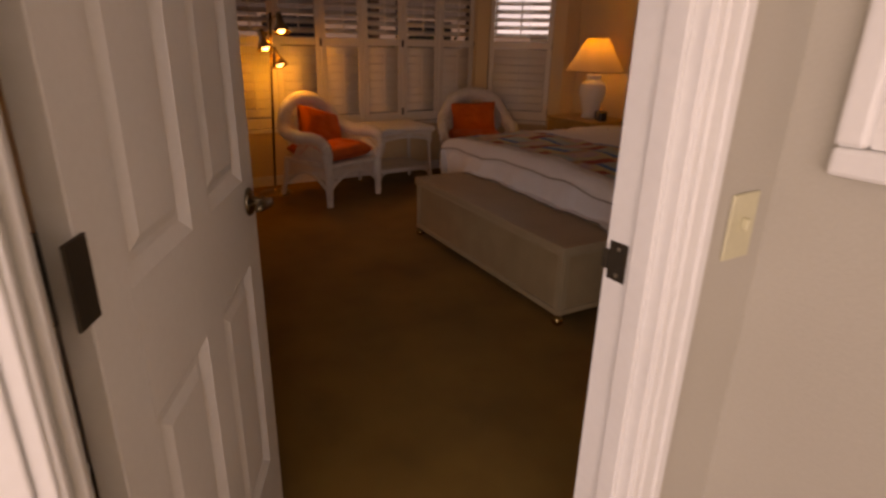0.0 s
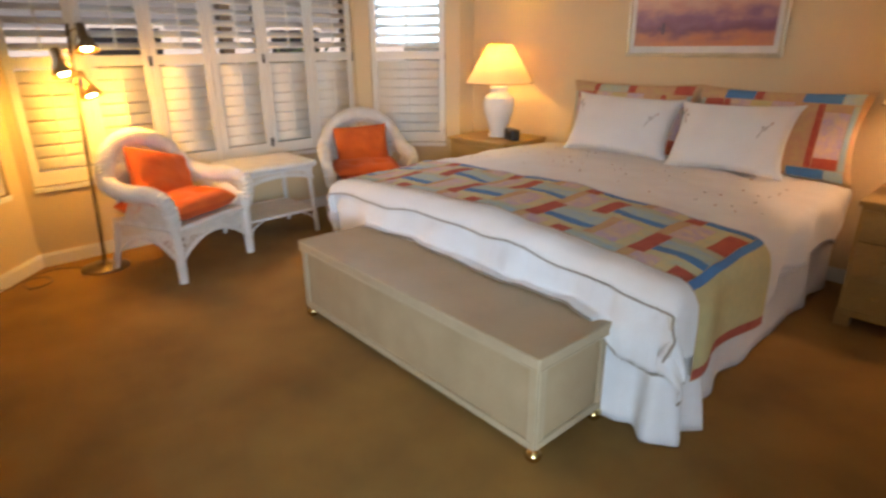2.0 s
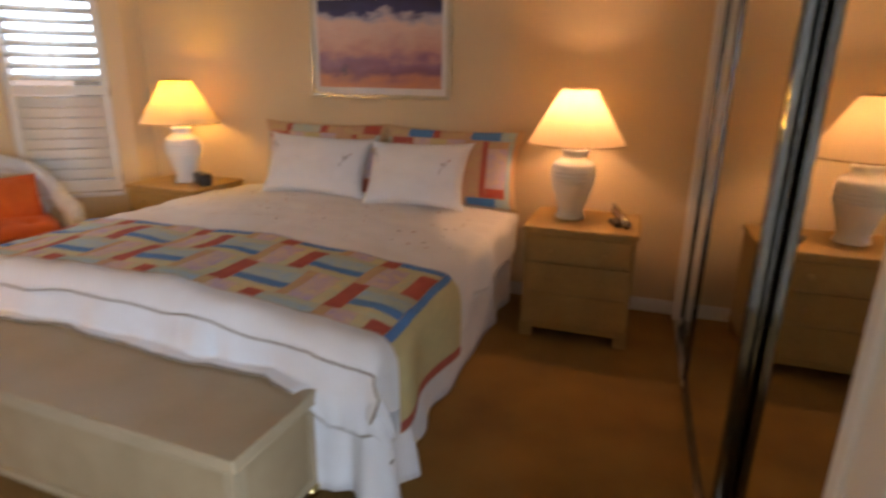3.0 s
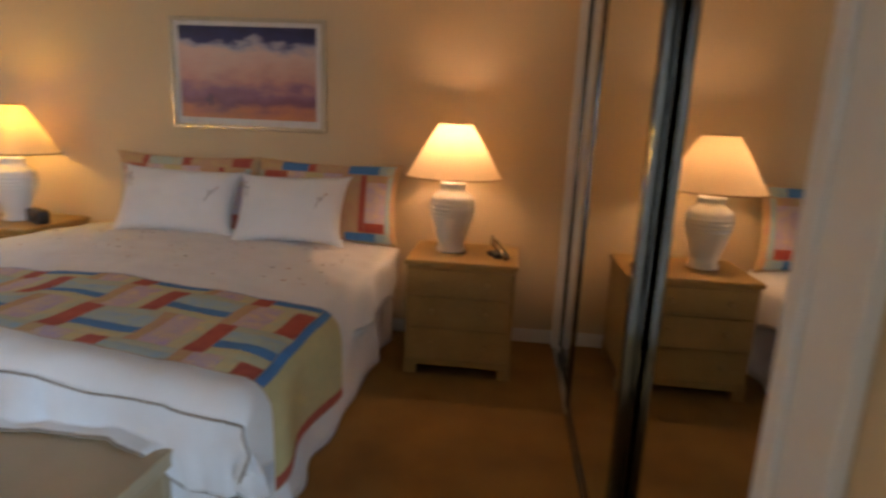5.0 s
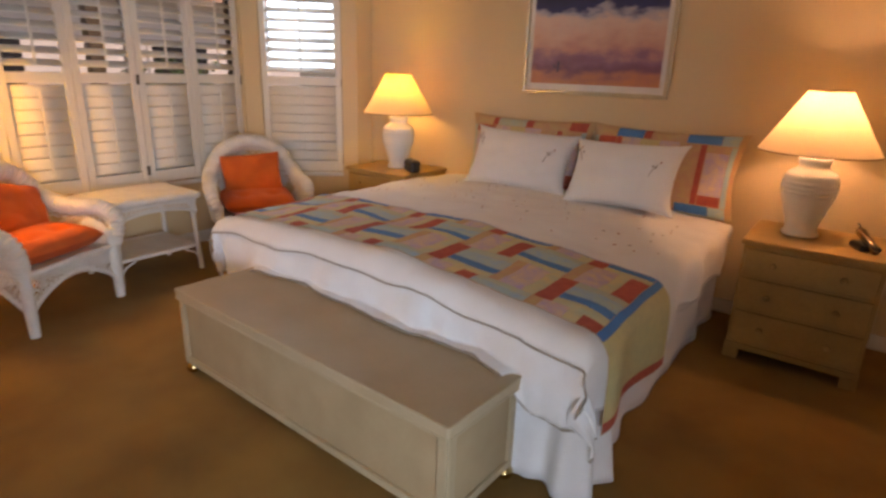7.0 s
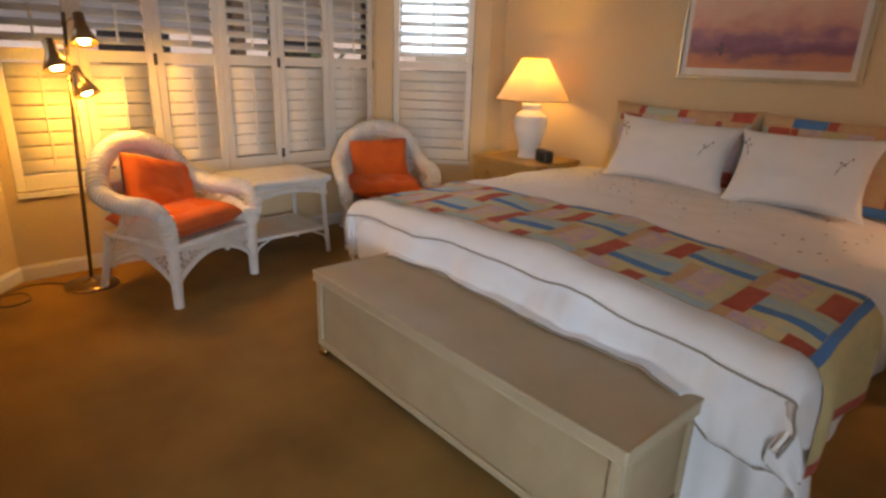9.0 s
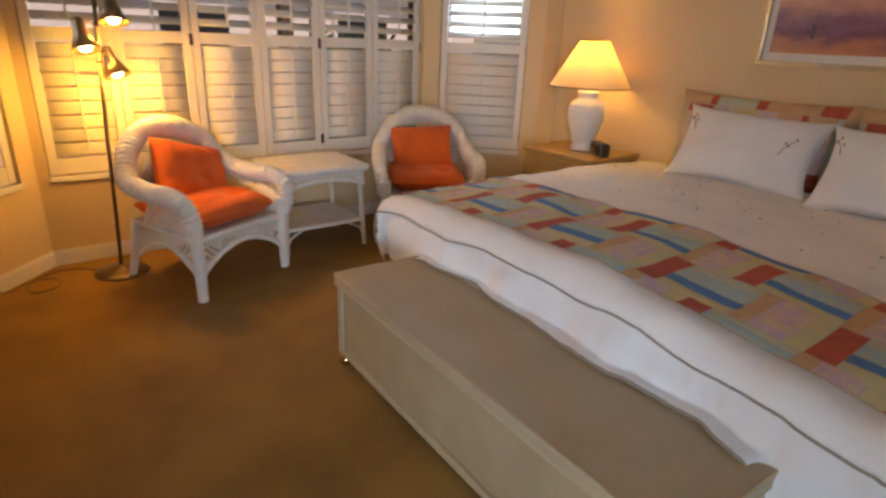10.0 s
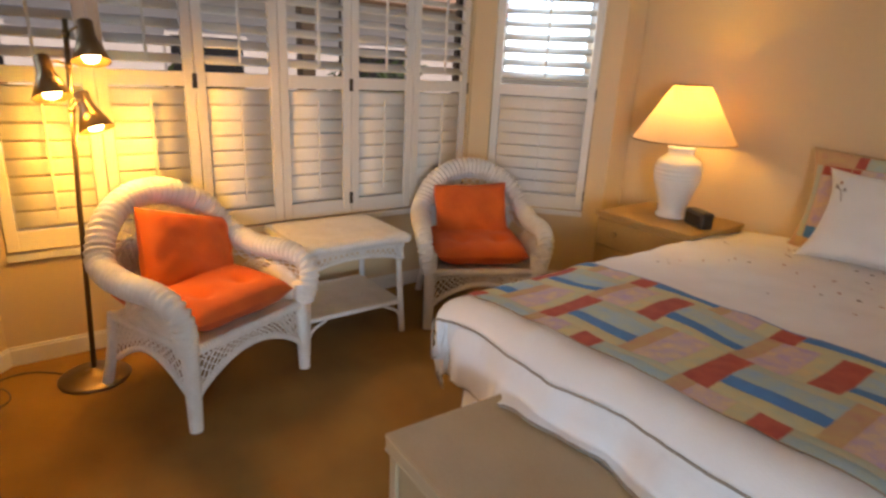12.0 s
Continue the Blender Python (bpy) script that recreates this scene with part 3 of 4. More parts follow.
def under_fn(u, v):
    a = -1.30 + 2.60 * u
    lo = -0.335 - 0.012 * math.sin(a * 7 + 1) - 0.016 * noise.noise((a * 4, 5.3, 1.7))
    b = lo * (1 - v) + 1.2 * v
    free = max(0.0, min(1.0, (hem(a) - 0.02 - b) / 0.07))
    fall = 0.010 * math.sin(a * 19 + 2 * math.sin(a * 6)) + 0.012 * noise.noise((a * 9, 2.2, b * 6))
    p = drape(a, b, -0.020 + free * (0.022 + fall))
    under = 0.418 + 0.004 * math.sin(a * 31) - p.z  # the hem spreads over the bench behind it
    on = max(0.0, min(1.0, (p.x + 0.80) / 0.16)) * max(0.0, min(1.0, (0.86 - p.x) / 0.08))
    if under > 0:
        p.z, p.y = p.z + under * on, p.y - 0.60 * under * on
    return p


part("cover", Geo().grid(duvet_fn, 150, 120), "duvet", duvet, smooth=True, thick=0.02)
rim = [drape(side_hem(1.9 - 1.98 * i / 60), 1.9 - 1.98 * i / 60, 0.006) for i in range(61)]
for i in range(161):
    a = 1.25 - 2.5 * i / 160
    rim.append(drape(a, hem(a) - 0.004, 0.011))
rim += [drape(-side_hem(-0.08 + 1.98 * i / 60), -0.08 + 1.98 * i / 60, 0.006) for i in range(61)]
part("hem", Geo().tube(rim, 0.0038, 8), "piping", duvet, "greyish corded hem", smooth=True)
cl = thing("coverlet", pose(BX, BY, 0), "white cotton coverlet hanging below the duvet", "coverlet")
part("cover", Geo().grid(under_fn, 200, 90), "skirt", cl, smooth=True, thick=0.008)
part("hem", Geo().tube([under_fn(1 - i / 120, 0) for i in range(121)], 0.005, 6), "piping", cl, "thin corded hem", smooth=True)
random.seed(5)
for i in range(70):
    a, b = random.uniform(-0.9, 0.95), random.uniform(0.82, 1.65)
    p = drape(a, b, 0.014)
    r = random.uniform(0.004, 0.009)
    w = random.uniform(0, 6.28)
    part("embroidered_flower", Geo().add([p + Vector((r * (1 + 0.5 * math.sin(3 * k)) * math.cos(w + k * 1.047), r * math.sin(w + k * 1.047) * 0.7, 0.0004 * k)) for k in range(6)], [(0, 1, 2, 3, 4, 5)]), random.choice(["thread_a", "thread_b"]), duvet, thick=0.002)

# quilted runner: patches follow the duvet
runner = thing("bed_runner", pose(BX, BY, 0), "patchwork quilt runner in red, blue, yellow and lilac across the bed", "bed runner")
R0, R1 = 0.025, 0.645


def patch(a0, a1, b0, b1, colour, lift=0.019, name="patch", gap=0.0005):
    nu, nv = max(2, int((a1 - a0) / 0.03)), max(2, int((b1 - b0) / 0.03))

    def fn(u, v):
        e = 0.0025 * (min(u, 1 - u) * (a1 - a0) > 0.012) * (min(v, 1 - v) * (b1 - b0) > 0.012)
        return drape(a0 + gap + (a1 - a0 - 2 * gap) * u, b0 + gap + (b1 - b0 - 2 * gap) * v, lift + e)
    return part(name, Geo().grid(fn, nu, nv), colour, runner, smooth=True)


part("backing", Geo().grid(lambda u, v: drape(-1.15 + 2.53 * u, R0 + (R1 - R0) * v, 0.0165), 90, 26), "q_tan", runner, smooth=True)
ROWS = ((R0, 0.095, 0.50, 1.0), (0.095, 0.325, 0.0, 1.0), (0.325, 0.555, 0.0, 1.0), (0.555, 0.638, 0.0, 0.42))
STR = (("q_yellow", 0.0, 0.22), ("q_blue", 0.22, 0.44), ("q_sky", 0.44, 0.80), ("q_sage", 0.80, 1.0))


def stripes(x0, x1, b0, b1, s0, s1):
    """A block of stripes across the run; the outer rows are cut off short."""
    for col, lo, hi in STR:
        lo, hi = max(lo, s0), min(hi, s1)
        if hi - lo > 0.03:
            patch(x0, x1, b0 + (b1 - b0) * (lo - s0) / (s1 - s0), b0 + (b1 - b0) * (hi - s0) / (s1 - s0), col)


for r, (b0, b1, s0, s1) in enumerate(ROWS):
    a = 1.035
    if r % 2:
        stripes(a - 0.195, a, b0, b1, s0, s1)
        a -= 0.195
    while a > -1.12:
        x1 = a
        for width, col in ((0.072, "q_red"), (0.050, "q_yellow"), (0.100, "q_lilac"), (0.048, "q_tan")):
            x0 = max(x1 - width, -1.14)
            if x1 - x0 > 0.012:
                patch(x0, x1, b0, b1, col)
            x1 = x0
        x0 = max(x1 - 0.235, -1.14)
        if x1 - x0 > 0.012:
            stripes(x0, x1, b0, b1, s0, s1)
        a = x0
patch(-1.14, 1.035, 0.6385, R1, "q_blue", name="border")
patch(1.036, 1.062, R0, R1, "q_blue", name="border")
patch(1.062, 1.335, R0, R1, "q_straw", name="end_panel")
patch(1.335, 1.375, R0, R1, "q_red", name="border")


# ---- pillows ----
def cushion(w, h, d, nu=36, nv=30, power=4.0, pin=0.10, crease=0.006):
    g = Geo()

    def half(s):
        def fn(u, v):
            x, y = 2 * u - 1, 2 * v - 1
            t = max(0.0, (1 - abs(x) ** power) * (1 - abs(y) ** power)) ** 0.55
            pinch = 1 - pin * (1 - abs(y) ** 2) * abs(x) ** 6
            pin2 = 1 - pin * (1 - abs(x) ** 2) * abs(y) ** 6
            bump = crease * (noise.noise((x * 2.2 + s, y * 2.2, w * 9)) + 0.5 * noise.noise((x * 5, y * 4 + s, w * 5)))
            return Vector((x * w / 2 * pinch, s * (d / 2 * t) + bump * t, y * h / 2 * pin2 + h / 2))
        return fn
    g.grid(half(1), nu, nv)
    g.grid(half(-1), nu, nv)
    return g


def surf(w, h, d, x, y, power=4.0):
    t = max(0.0, (1 - abs(x) ** power) * (1 - abs(y) ** power)) ** 0.55
    pinch, pin2 = 1 - 0.10 * (1 - abs(y) ** 2) * abs(x) ** 6, 1 - 0.10 * (1 - abs(x) ** 2) * abs(y) ** 6
    return Vector((x * w / 2 * pinch, -d / 2 * t - 0.010, y * h / 2 * pin2 + h / 2))


for n, (x, y, rz, lean) in enumerate(((-2.92, 4.12, 2, -10), (-2.03, 4.11, -2, -12))):
    s = thing("pillow_sham", pose(x, y, 0.575, lean, 0, rz), "patchwork pillow sham propped against the wall", "pillow", "patchwork shams")
    w, h, d = 0.93, 0.50, 0.15
    part("cushion", cushion(w, h, d), "q_tan", s, smooth=True)
    cells = []
    TOP = ((0.36, "q_tan"), (0.09, "q_red"), (0.46, "q_sage"), (0.12, "q_red"), (0.55, "q_tan"), (0.26, "q_red")) if n == 0 else ((0.34, "q_tan"), (0.36, "q_blue"), (0.10, "q_red"), (0.44, "q_tan"), (0.40, "q_blue"), (0.20, "q_sky"))
    for ya, yb in ((0.68, 0.94), (-0.94, -0.70)):
        xa = -0.92
        for width, col in TOP:
            cells.append((xa, xa + width, ya, yb, col))
            xa += width
    for sx in (-1, 1):
        for width, off, col in ((0.08, 0.85, "q_sage" if sx < 0 else "q_sky"), (0.27, 0.575, "q_tan"), (0.075, 0.495, "q_red")):
            xa, xb = sorted((sx * off, sx * (off + width)))
            if col == "q_tan":
                cells.append((xa, xb, -0.46, 0.50, "q_lilac"))
                cells.append((xa, xb, 0.50, 0.67, "q_tan" if sx > 0 else "q_red"))
                cells.append((xa, xb, -0.69, -0.46, "q_red" if sx > 0 else "q_blue"))
            else:
                cells.append((xa, xb, -0.69, 0.67, col))
    for k, col in enumerate(("q_lilac", "q_straw", "q_lilac", "q_tan")):
        cells.append((-0.49 + 0.98 * k / 4, -0.49 + 0.98 * (k + 1) / 4, -0.69, 0.67, col))
    for xa, xb, ya, yb, c in cells:
        part("patch", Geo().grid(lambda u, v: surf(w, h, d, xa + 0.002 + (xb - xa - 0.004) * u, ya + 0.003 + (yb - ya - 0.006) * v), 6, 6), c, s, smooth=True)

for x, y, rz, ry, lean, w in ((-2.88, 3.90, 4, 1.5, -27, 0.75), (-2.16, 3.83, -2, -1.5, -27, 0.68)):
    s = thing("pillow", pose(x, y, 0.610, lean, ry, rz), "white cotton pillow with small embroidered twigs", "pillow", "white pillows")
    h, d = 0.425, 0.17
    part("cushion", cushion(w, h, d, power=3.0, pin=0.15, crease=0.008), "duvet", s, smooth=True)
    for sx, sy, fl in ((0.52, 0.25, 1), (-0.72, 0.55, -1)):
        pts = [surf(w, h, d, sx + fl * 0.12 * k / 5, sy - 0.34 + 0.42 * k / 5 + 0.05 * math.sin(k), 3.0) + Vector((0, 0.002, 0)) for k in range(6)]
        part("embroidered_twig", Geo().tube(pts, 0.0022, 5), "thread_b", s)
        for k, sd in ((2, 1), (3, -1), (5, 1)):
            c = pts[k] + Vector((sd * 0.012, -0.001, 0.008))
            part("embroidered_leaf", Geo().lathe([(0.001, -0.009), (0.006, 0), (0.001, 0.009)], 6, c), "thread_a" if k == 5 else "thread_b", s)


# ---- bench ----
bench = thing("storage_bench", pose(-2.572, 1.992, 0, 0, 0, -2.2), "long low beige upholstered storage bench on casters", "bench")
L, D, BH = 1.53, 0.405, 0.408
part("body", Geo().box(-L / 2 + 0.022, -D / 2 + 0.022, 0.055, L / 2 - 0.022, D / 2 - 0.022, BH - 0.0465), "bench", bench, bevel=0.006)
part("lid", Geo().box(-L / 2, -D / 2, BH - 0.046, L / 2, D / 2, BH), "bench_lid", bench, "paler smooth upholstered lid", bevel=0.009)
for sy in (-1, 1):
    for z in (BH - 0.004, BH - 0.042):
        part("lid_edging", Geo().tube([(-L / 2 + 0.004, sy * (D / 2 - 0.003), z), (L / 2 - 0.004, sy * (D / 2 - 0.003), z)], 0.0055, 8), "bench_edge", bench, "paler corded edge")
for sx in (-1, 1):
    for z in (BH - 0.004, BH - 0.042):
        part("lid_edging", Geo().tube([(sx * (L / 2 - 0.003), -D / 2 + 0.004, z), (sx * (L / 2 - 0.003), D / 2 - 0.004, z)], 0.0055, 8), "bench_edge", bench, "paler corded edge")
fy, fz = -D / 2 + 0.0215, BH - 0.0475
for x0, z0, x1, z1 in ((-L / 2 + 0.013, 0.057, L / 2 - 0.013, 0.086), (-L / 2 + 0.013, 0.0865, -L / 2 + 0.048, fz), (L / 2 - 0.048, 0.0865, L / 2 - 0.013, fz)):
    part("front_border", Geo().box(x0, fy - 0.013, z0, x1, fy, z1), "bench_edge", bench, "paler front border strip", bevel=0.004)
for sx in (-1, 1):
    xa, xb = sorted((sx * (L / 2 - 0.0215), sx * (L / 2 - 0.010)))
    for y0, z0, y1, z1 in ((-D / 2 + 0.023, 0.057, D / 2 - 0.023, 0.086), (-D / 2 + 0.023, 0.0865, -D / 2 + 0.055, fz), (D / 2 - 0.055, 0.0865, D / 2 - 0.023, fz)):
        part("end_border", Geo().box(xa, y0, z0, xb, y1, z1), "bench_edge", bench, "paler end border strip", bevel=0.004)
for sx in (-1, 1):
    for sy in (-1, 1):
        c = part("caster", Geo().lathe([(0.001, 0.0), (0.016, 0.002), (0.027, 0.014), (0.030, 0.027), (0.025, 0.042), (0.012, 0.049), (0.010, 0.0545), (0.001, 0.0545)], 18, (sx * (L / 2 - 0.032), sy * (D / 2 - 0.032), 0)), "gilt", bench, "brassy ball caster", smooth=True)


# ---- nightstands ----
def nightstand(m):
    t = thing("nightstand", m, "bleached oak three-drawer nightstand beside the bed", "nightstand", "pair of nightstands")
    w, d, h = 0.585, 0.50, 0.625
    part("body", Geo().box(-w / 2 + 0.012, 0.006, 0.085, w / 2 - 0.012, d, h - 0.026), "oak", t, bevel=0.003)
    part("top", Geo().box(-w / 2, -0.012, h - 0.026, w / 2, d, h), "oak", t, bevel=0.006)
    g = Geo().box(-w / 2 + 0.008, 0.0, 0.055, w / 2 - 0.008, 0.02, 0.0848)
    part("plinth", g, "oak", t, bevel=0.002)
    for sx in (-1, 1):
        for y in (0.0, d - 0.06):
            part("foot", Geo().box(*sorted((sx * (w / 2 - 0.008), sx * (w / 2 - 0.075)))[:1], y + 0.001, 0, *sorted((sx * (w / 2 - 0.008), sx * (w / 2 - 0.075)))[1:], y + 0.055, 0.0545 if y == 0 else 0.0845), "oak", t, bevel=0.003)
    for z0, z1 in ((0.445, 0.582), (0.275, 0.435), (0.100, 0.265)):
        dr = part("drawer", Geo().box(-w / 2 + 0.026, -0.010, z0, w / 2 - 0.026, 0.0055, z1), "oak", t, bevel=0.005)
        part("lip", Geo().box(-w / 2 + 0.027, -0.0145, z0 - 0.004, w / 2 - 0.027, -0.0105, z0 + 0.006), "oak", dr)
        for x in (-0.14, 0.14):
            k = part("knob", Geo().lathe([(0.001, 0), (0.008, 0), (0.007, 0.010), (0.015, 0.016), (0.015, 0.021), (0.006, 0.025), (0.001, 0.025)], 14), "oak", dr, smooth=True)
            k.matrix_basis = pose(x, -0.010, (z0 + z1) / 2 + 0.005, 90)
    return t


ns = nightstand(pose(-1.150, 3.640, 0))
copy_thing(ns, pose(-3.93, 3.71, 0))


def table_lamp(xy):
    t = thing("table_lamp", pose(*xy, 0.6255), "lit white ceramic urn lamp with a cream cone shade", "table lamp", "pair of bedside lamps")
    prof = [(r, z * 1.07) for r, z in [(0.001, 0), (0.078, 0), (0.082, 0.006), (0.080, 0.016), (0.070, 0.028), (0.074, 0.06), (0.096, 0.125), (0.115, 0.18), (0.118, 0.190), (0.114, 0.194), (0.121, 0.200), (0.121, 0.208), (0.115, 0.213), (0.123, 0.220), (0.123, 0.229), (0.116, 0.234), (0.122, 0.241), (0.122, 0.250), (0.114, 0.255), (0.118, 0.263), (0.104, 0.290), (0.075, 0.308), (0.066, 0.314), (0.064, 0.330), (0.070, 0.338), (0.072, 0.350), (0.066, 0.358), (0.001, 0.360)]]
    part("base", Geo().lathe(prof, 40), "ceramic", t, smooth=True)
    part("stem", Geo().lathe([(0.012, 0.386), (0.012, 0.40), (0.018, 0.405), (0.018, 0.455), (0.001, 0.456)], 14), "brass", t, smooth=True)
    part("bulb", Geo().lathe([(0.001, 0.456), (0.014, 0.458), (0.016, 0.49), (0.026, 0.54), (0.030, 0.57), (0.022, 0.60), (0.001, 0.612)], 18), "bulb", t, "lit bulb", smooth=True).visible_shadow = True
    sh = part("shade", Geo().lathe([(0.258, 0.408), (0.090, 0.690)], 56, cap=False), "shade", t, "cream fabric shade lit from within", smooth=True)
    for r, z in ((0.259, 0.408), (0.0905, 0.690)):
        part("shade_trim", Geo().tube([(r * math.cos(6.2832 * i / 48), r * math.sin(6.2832 * i / 48), z) for i in range(48)], 0.0035, 6, True), "trim_cord", sh)
    part("harp", Geo().tube([(0.02, 0, 0.41), (0.052, 0, 0.47), (0.056, 0, 0.56), (0.03, 0, 0.665), (0, 0, 0.682), (-0.03, 0, 0.665), (-0.056, 0, 0.56), (-0.052, 0, 0.47), (-0.02, 0, 0.41)], 0.002, 6), "brass", t)
    for k in range(3):
        a = k * 2.094
        part("spider", Geo().tube([(0, 0, 0.684), (0.0895 * math.cos(a), 0.0895 * math.sin(a), 0.688)], 0.0018, 5), "brass", t)
    return t


table_lamp(LAMP_L)
table_lamp(LAMP_R)

clock = thing("alarm_clock", pose(-3.73, 3.90, 0.6255, 0, 0, -28), "small black alarm clock on the nightstand", "alarm clock")
part("case", Geo().box(-0.082, -0.035, 0, 0.082, 0.035, 0.085), "black", clock, bevel=0.014)
part("screen", Geo().box(-0.066, -0.0375, 0.018, 0.066, -0.0355, 0.068), "screen", clock, bevel=0.001)
phone = thing("cordless_phone", pose(-0.965, 3.83, 0.6255, 0, 0, 25), "dark grey cordless telephone lying in its cradle", "telephone")
part("cradle", Geo().box(-0.045, -0.06, 0, 0.045, 0.06, 0.028), "black", phone, bevel=0.012)
part("handset", Geo().tube([(0.0, -0.10, 0.012), (0, -0.06, 0.03), (0, 0, 0.046), (0, 0.06, 0.064), (0, 0.085, 0.07)], [0.014, 0.021, 0.019, 0.022, 0.016], 12), "knob", phone, "silver grey handset", smooth=True)
part("antenna", Geo().tube([(0.012, 0.08, 0.072), (0.012, 0.13, 0.09)], 0.005, 8), "black", phone)


# ---- framed print ----
def art_material():
    m = bpy.data.materials.new("sunset_print")
    m.use_nodes = True
    n, l = m.node_tree.nodes, m.node_tree.links
    b = n["Principled BSDF"]
    b.inputs["Roughness"].default_value = 0.35
    tc = n.new("ShaderNodeTexCoord")
    mp = n.new("ShaderNodeMapping")
    mp.inputs["Scale"].default_value = (2.4, 1, 5.0)
    l.new(tc.outputs["Object"], mp.inputs["Vector"])
    nz = n.new("ShaderNodeTexNoise")
    nz.inputs["Scale"].default_value, nz.inputs["Detail"].default_value = 2.4, 9
    l.new(mp.outputs[0], nz.inputs["Vector"])
    sep = n.new("ShaderNodeSeparateXYZ")
    l.new(tc.outputs["Object"], sep.inputs[0])
    ma = n.new("ShaderNodeMath")
    ma.operation = "MULTIPLY_ADD"
    l.new(nz.outputs["Fac"], ma.inputs[0])
    ma.inputs[1].default_value = 0.27
    l.new(sep.outputs["Z"], ma.inputs[2])
    mr = n.new("ShaderNodeMapRange")
    mr.inputs["From Min"].default_value, mr.inputs["From Max"].default_value = 0.135, 0.735
    l.new(ma.outputs[0], mr.inputs["Value"])
    cr = n.new("ShaderNodeValToRGB")
    stops = [(0.0, (0.50, 0.13, 0.04)), (0.10, (0.60, 0.24, 0.12)), (0.18, (0.48, 0.20, 0.15)), (0.27, (0.20, 0.09, 0.15)), (0.38, (0.28, 0.14, 0.23)), (0.48, (0.54, 0.29, 0.25)), (0.60, (0.64, 0.40, 0.33)), (0.75, (0.68, 0.50, 0.42)), (0.83, (0.36, 0.36, 0.45)), (0.88, (0.03, 0.04, 0.14)), (1.0, (0.02, 0.025, 0.08))]
    el = cr.color_ramp.elements
    el[0].position, el[0].color = stops[0][0], (*stops[0][1], 1)
    el[1].position, el[1].color = stops[-1][0], (*stops[-1][1], 1)
    for p, c in stops[1:-1]:
        e = el.new(p)
        e.color = (*c, 1)
    l.new(mr.outputs[0], cr.inputs[0])
    l.new(cr.outputs[0], b.inputs["Base Color"])
    return m


pic = thing("framed_print", pose(-2.545, YN - 0.002, 1.225), "framed desert sunset print with white mat over the bed", "picture")
pw, ph = 0.97, 0.65
part("print", Geo().box(-pw / 2 + 0.055, -0.013, 0.065, pw / 2 - 0.055, -0.010, ph - 0.050), art_material(), pic)
part("mat_board", Geo().box(-pw / 2 + 0.02, -0.0095, 0.02, pw / 2 - 0.02, -0.004, ph - 0.02), "mat_board", pic)
for b in ((-pw / 2, 0, pw / 2, 0.024), (-pw / 2, ph - 0.024, pw / 2, ph), (-pw / 2, 0.0245, -pw / 2 + 0.024, ph - 0.0245), (pw / 2 - 0.024, 0.0245, pw / 2, ph - 0.0245)):
    part("frame_bar", Geo().box(b[0], -0.026, b[1], b[2], 0.0, b[3]), "gold_frame", pic, "pale gilt moulding", bevel=0.005)
part("printed_cactus", Geo().box(-0.245, -0.0136, 0.135, -0.228, -0.0131, 0.205).box(-0.268, -0.0136, 0.163, -0.2455, -0.0131, 0.172).box(-0.268, -0.0136, 0.1725, -0.260, -0.0131, 0.188), "print_ink", pic, "dark printed cactus")
hp = thing("hall_picture", pose(-0.22, 1.028, 1.10), "white framed picture on the hall wall", "picture")
for b in ((-0.27, 0, 0.27, 0.045), (-0.27, 0.605, 0.27, 0.65), (-0.27, 0.0455, -0.225, 0.6045), (0.225, 0.0455, 0.27, 0.6045)):
    part("frame_bar", Geo().box(b[0], -0.03, b[1], b[2], 0.0, b[3]), "white", hp, bevel=0.008)
part("mat_board", Geo().box(-0.2245, -0.012, 0.046, 0.2245, -0.006, 0.604), "mat_board", hp)
part("print", Geo().box(-0.14, -0.015, 0.13, 0.14, -0.0125, 0.52), "q_tan", hp)

# ---- dresser ----
dr = thing("dresser", pose(-3.13, -0.055, 0, 0, 0, -4.3), "long low pale dresser with small dark knobs", "dresser")
DW, DD, DH = 1.38, 0.54, 0.75
part("body", Geo().box(0.01, 0, 0.06, DW - 0.01, DD - 0.012, DH - 0.028), "laminate", dr, bevel=0.003)
part("top", Geo().box(0, 0, DH - 0.028, DW, DD, DH), "laminate", dr, bevel=0.006)
part("plinth", Geo().box(0.03, 0.02, 0, DW - 0.03, DD - 0.05, 0.0595), "laminate", dr)
for c in range(3):
    for r in range(3):
        x0, z0 = 0.02 + c * (DW - 0.04) / 3, 0.07 + r * 0.217
        d = part("drawer", Geo().box(x0 + 0.004, DD - 0.0115, z0, x0 + (DW - 0.04) / 3 - 0.004, DD + 0.004, z0 + 0.208), "laminate", dr, bevel=0.003)
        for fx in (0.28, 0.72):
            k = part("knob", Geo().lathe([(0.001, 0), (0.006, 0), (0.005, 0.012), (0.012, 0.018), (0.012, 0.024), (0.001, 0.026)], 12), "dark_metal", d, "dark metal knob", smooth=True)
            k.matrix_basis = pose(x0 + fx * (DW - 0.04) / 3, DD + 0.004, z0 + 0.104, -90)


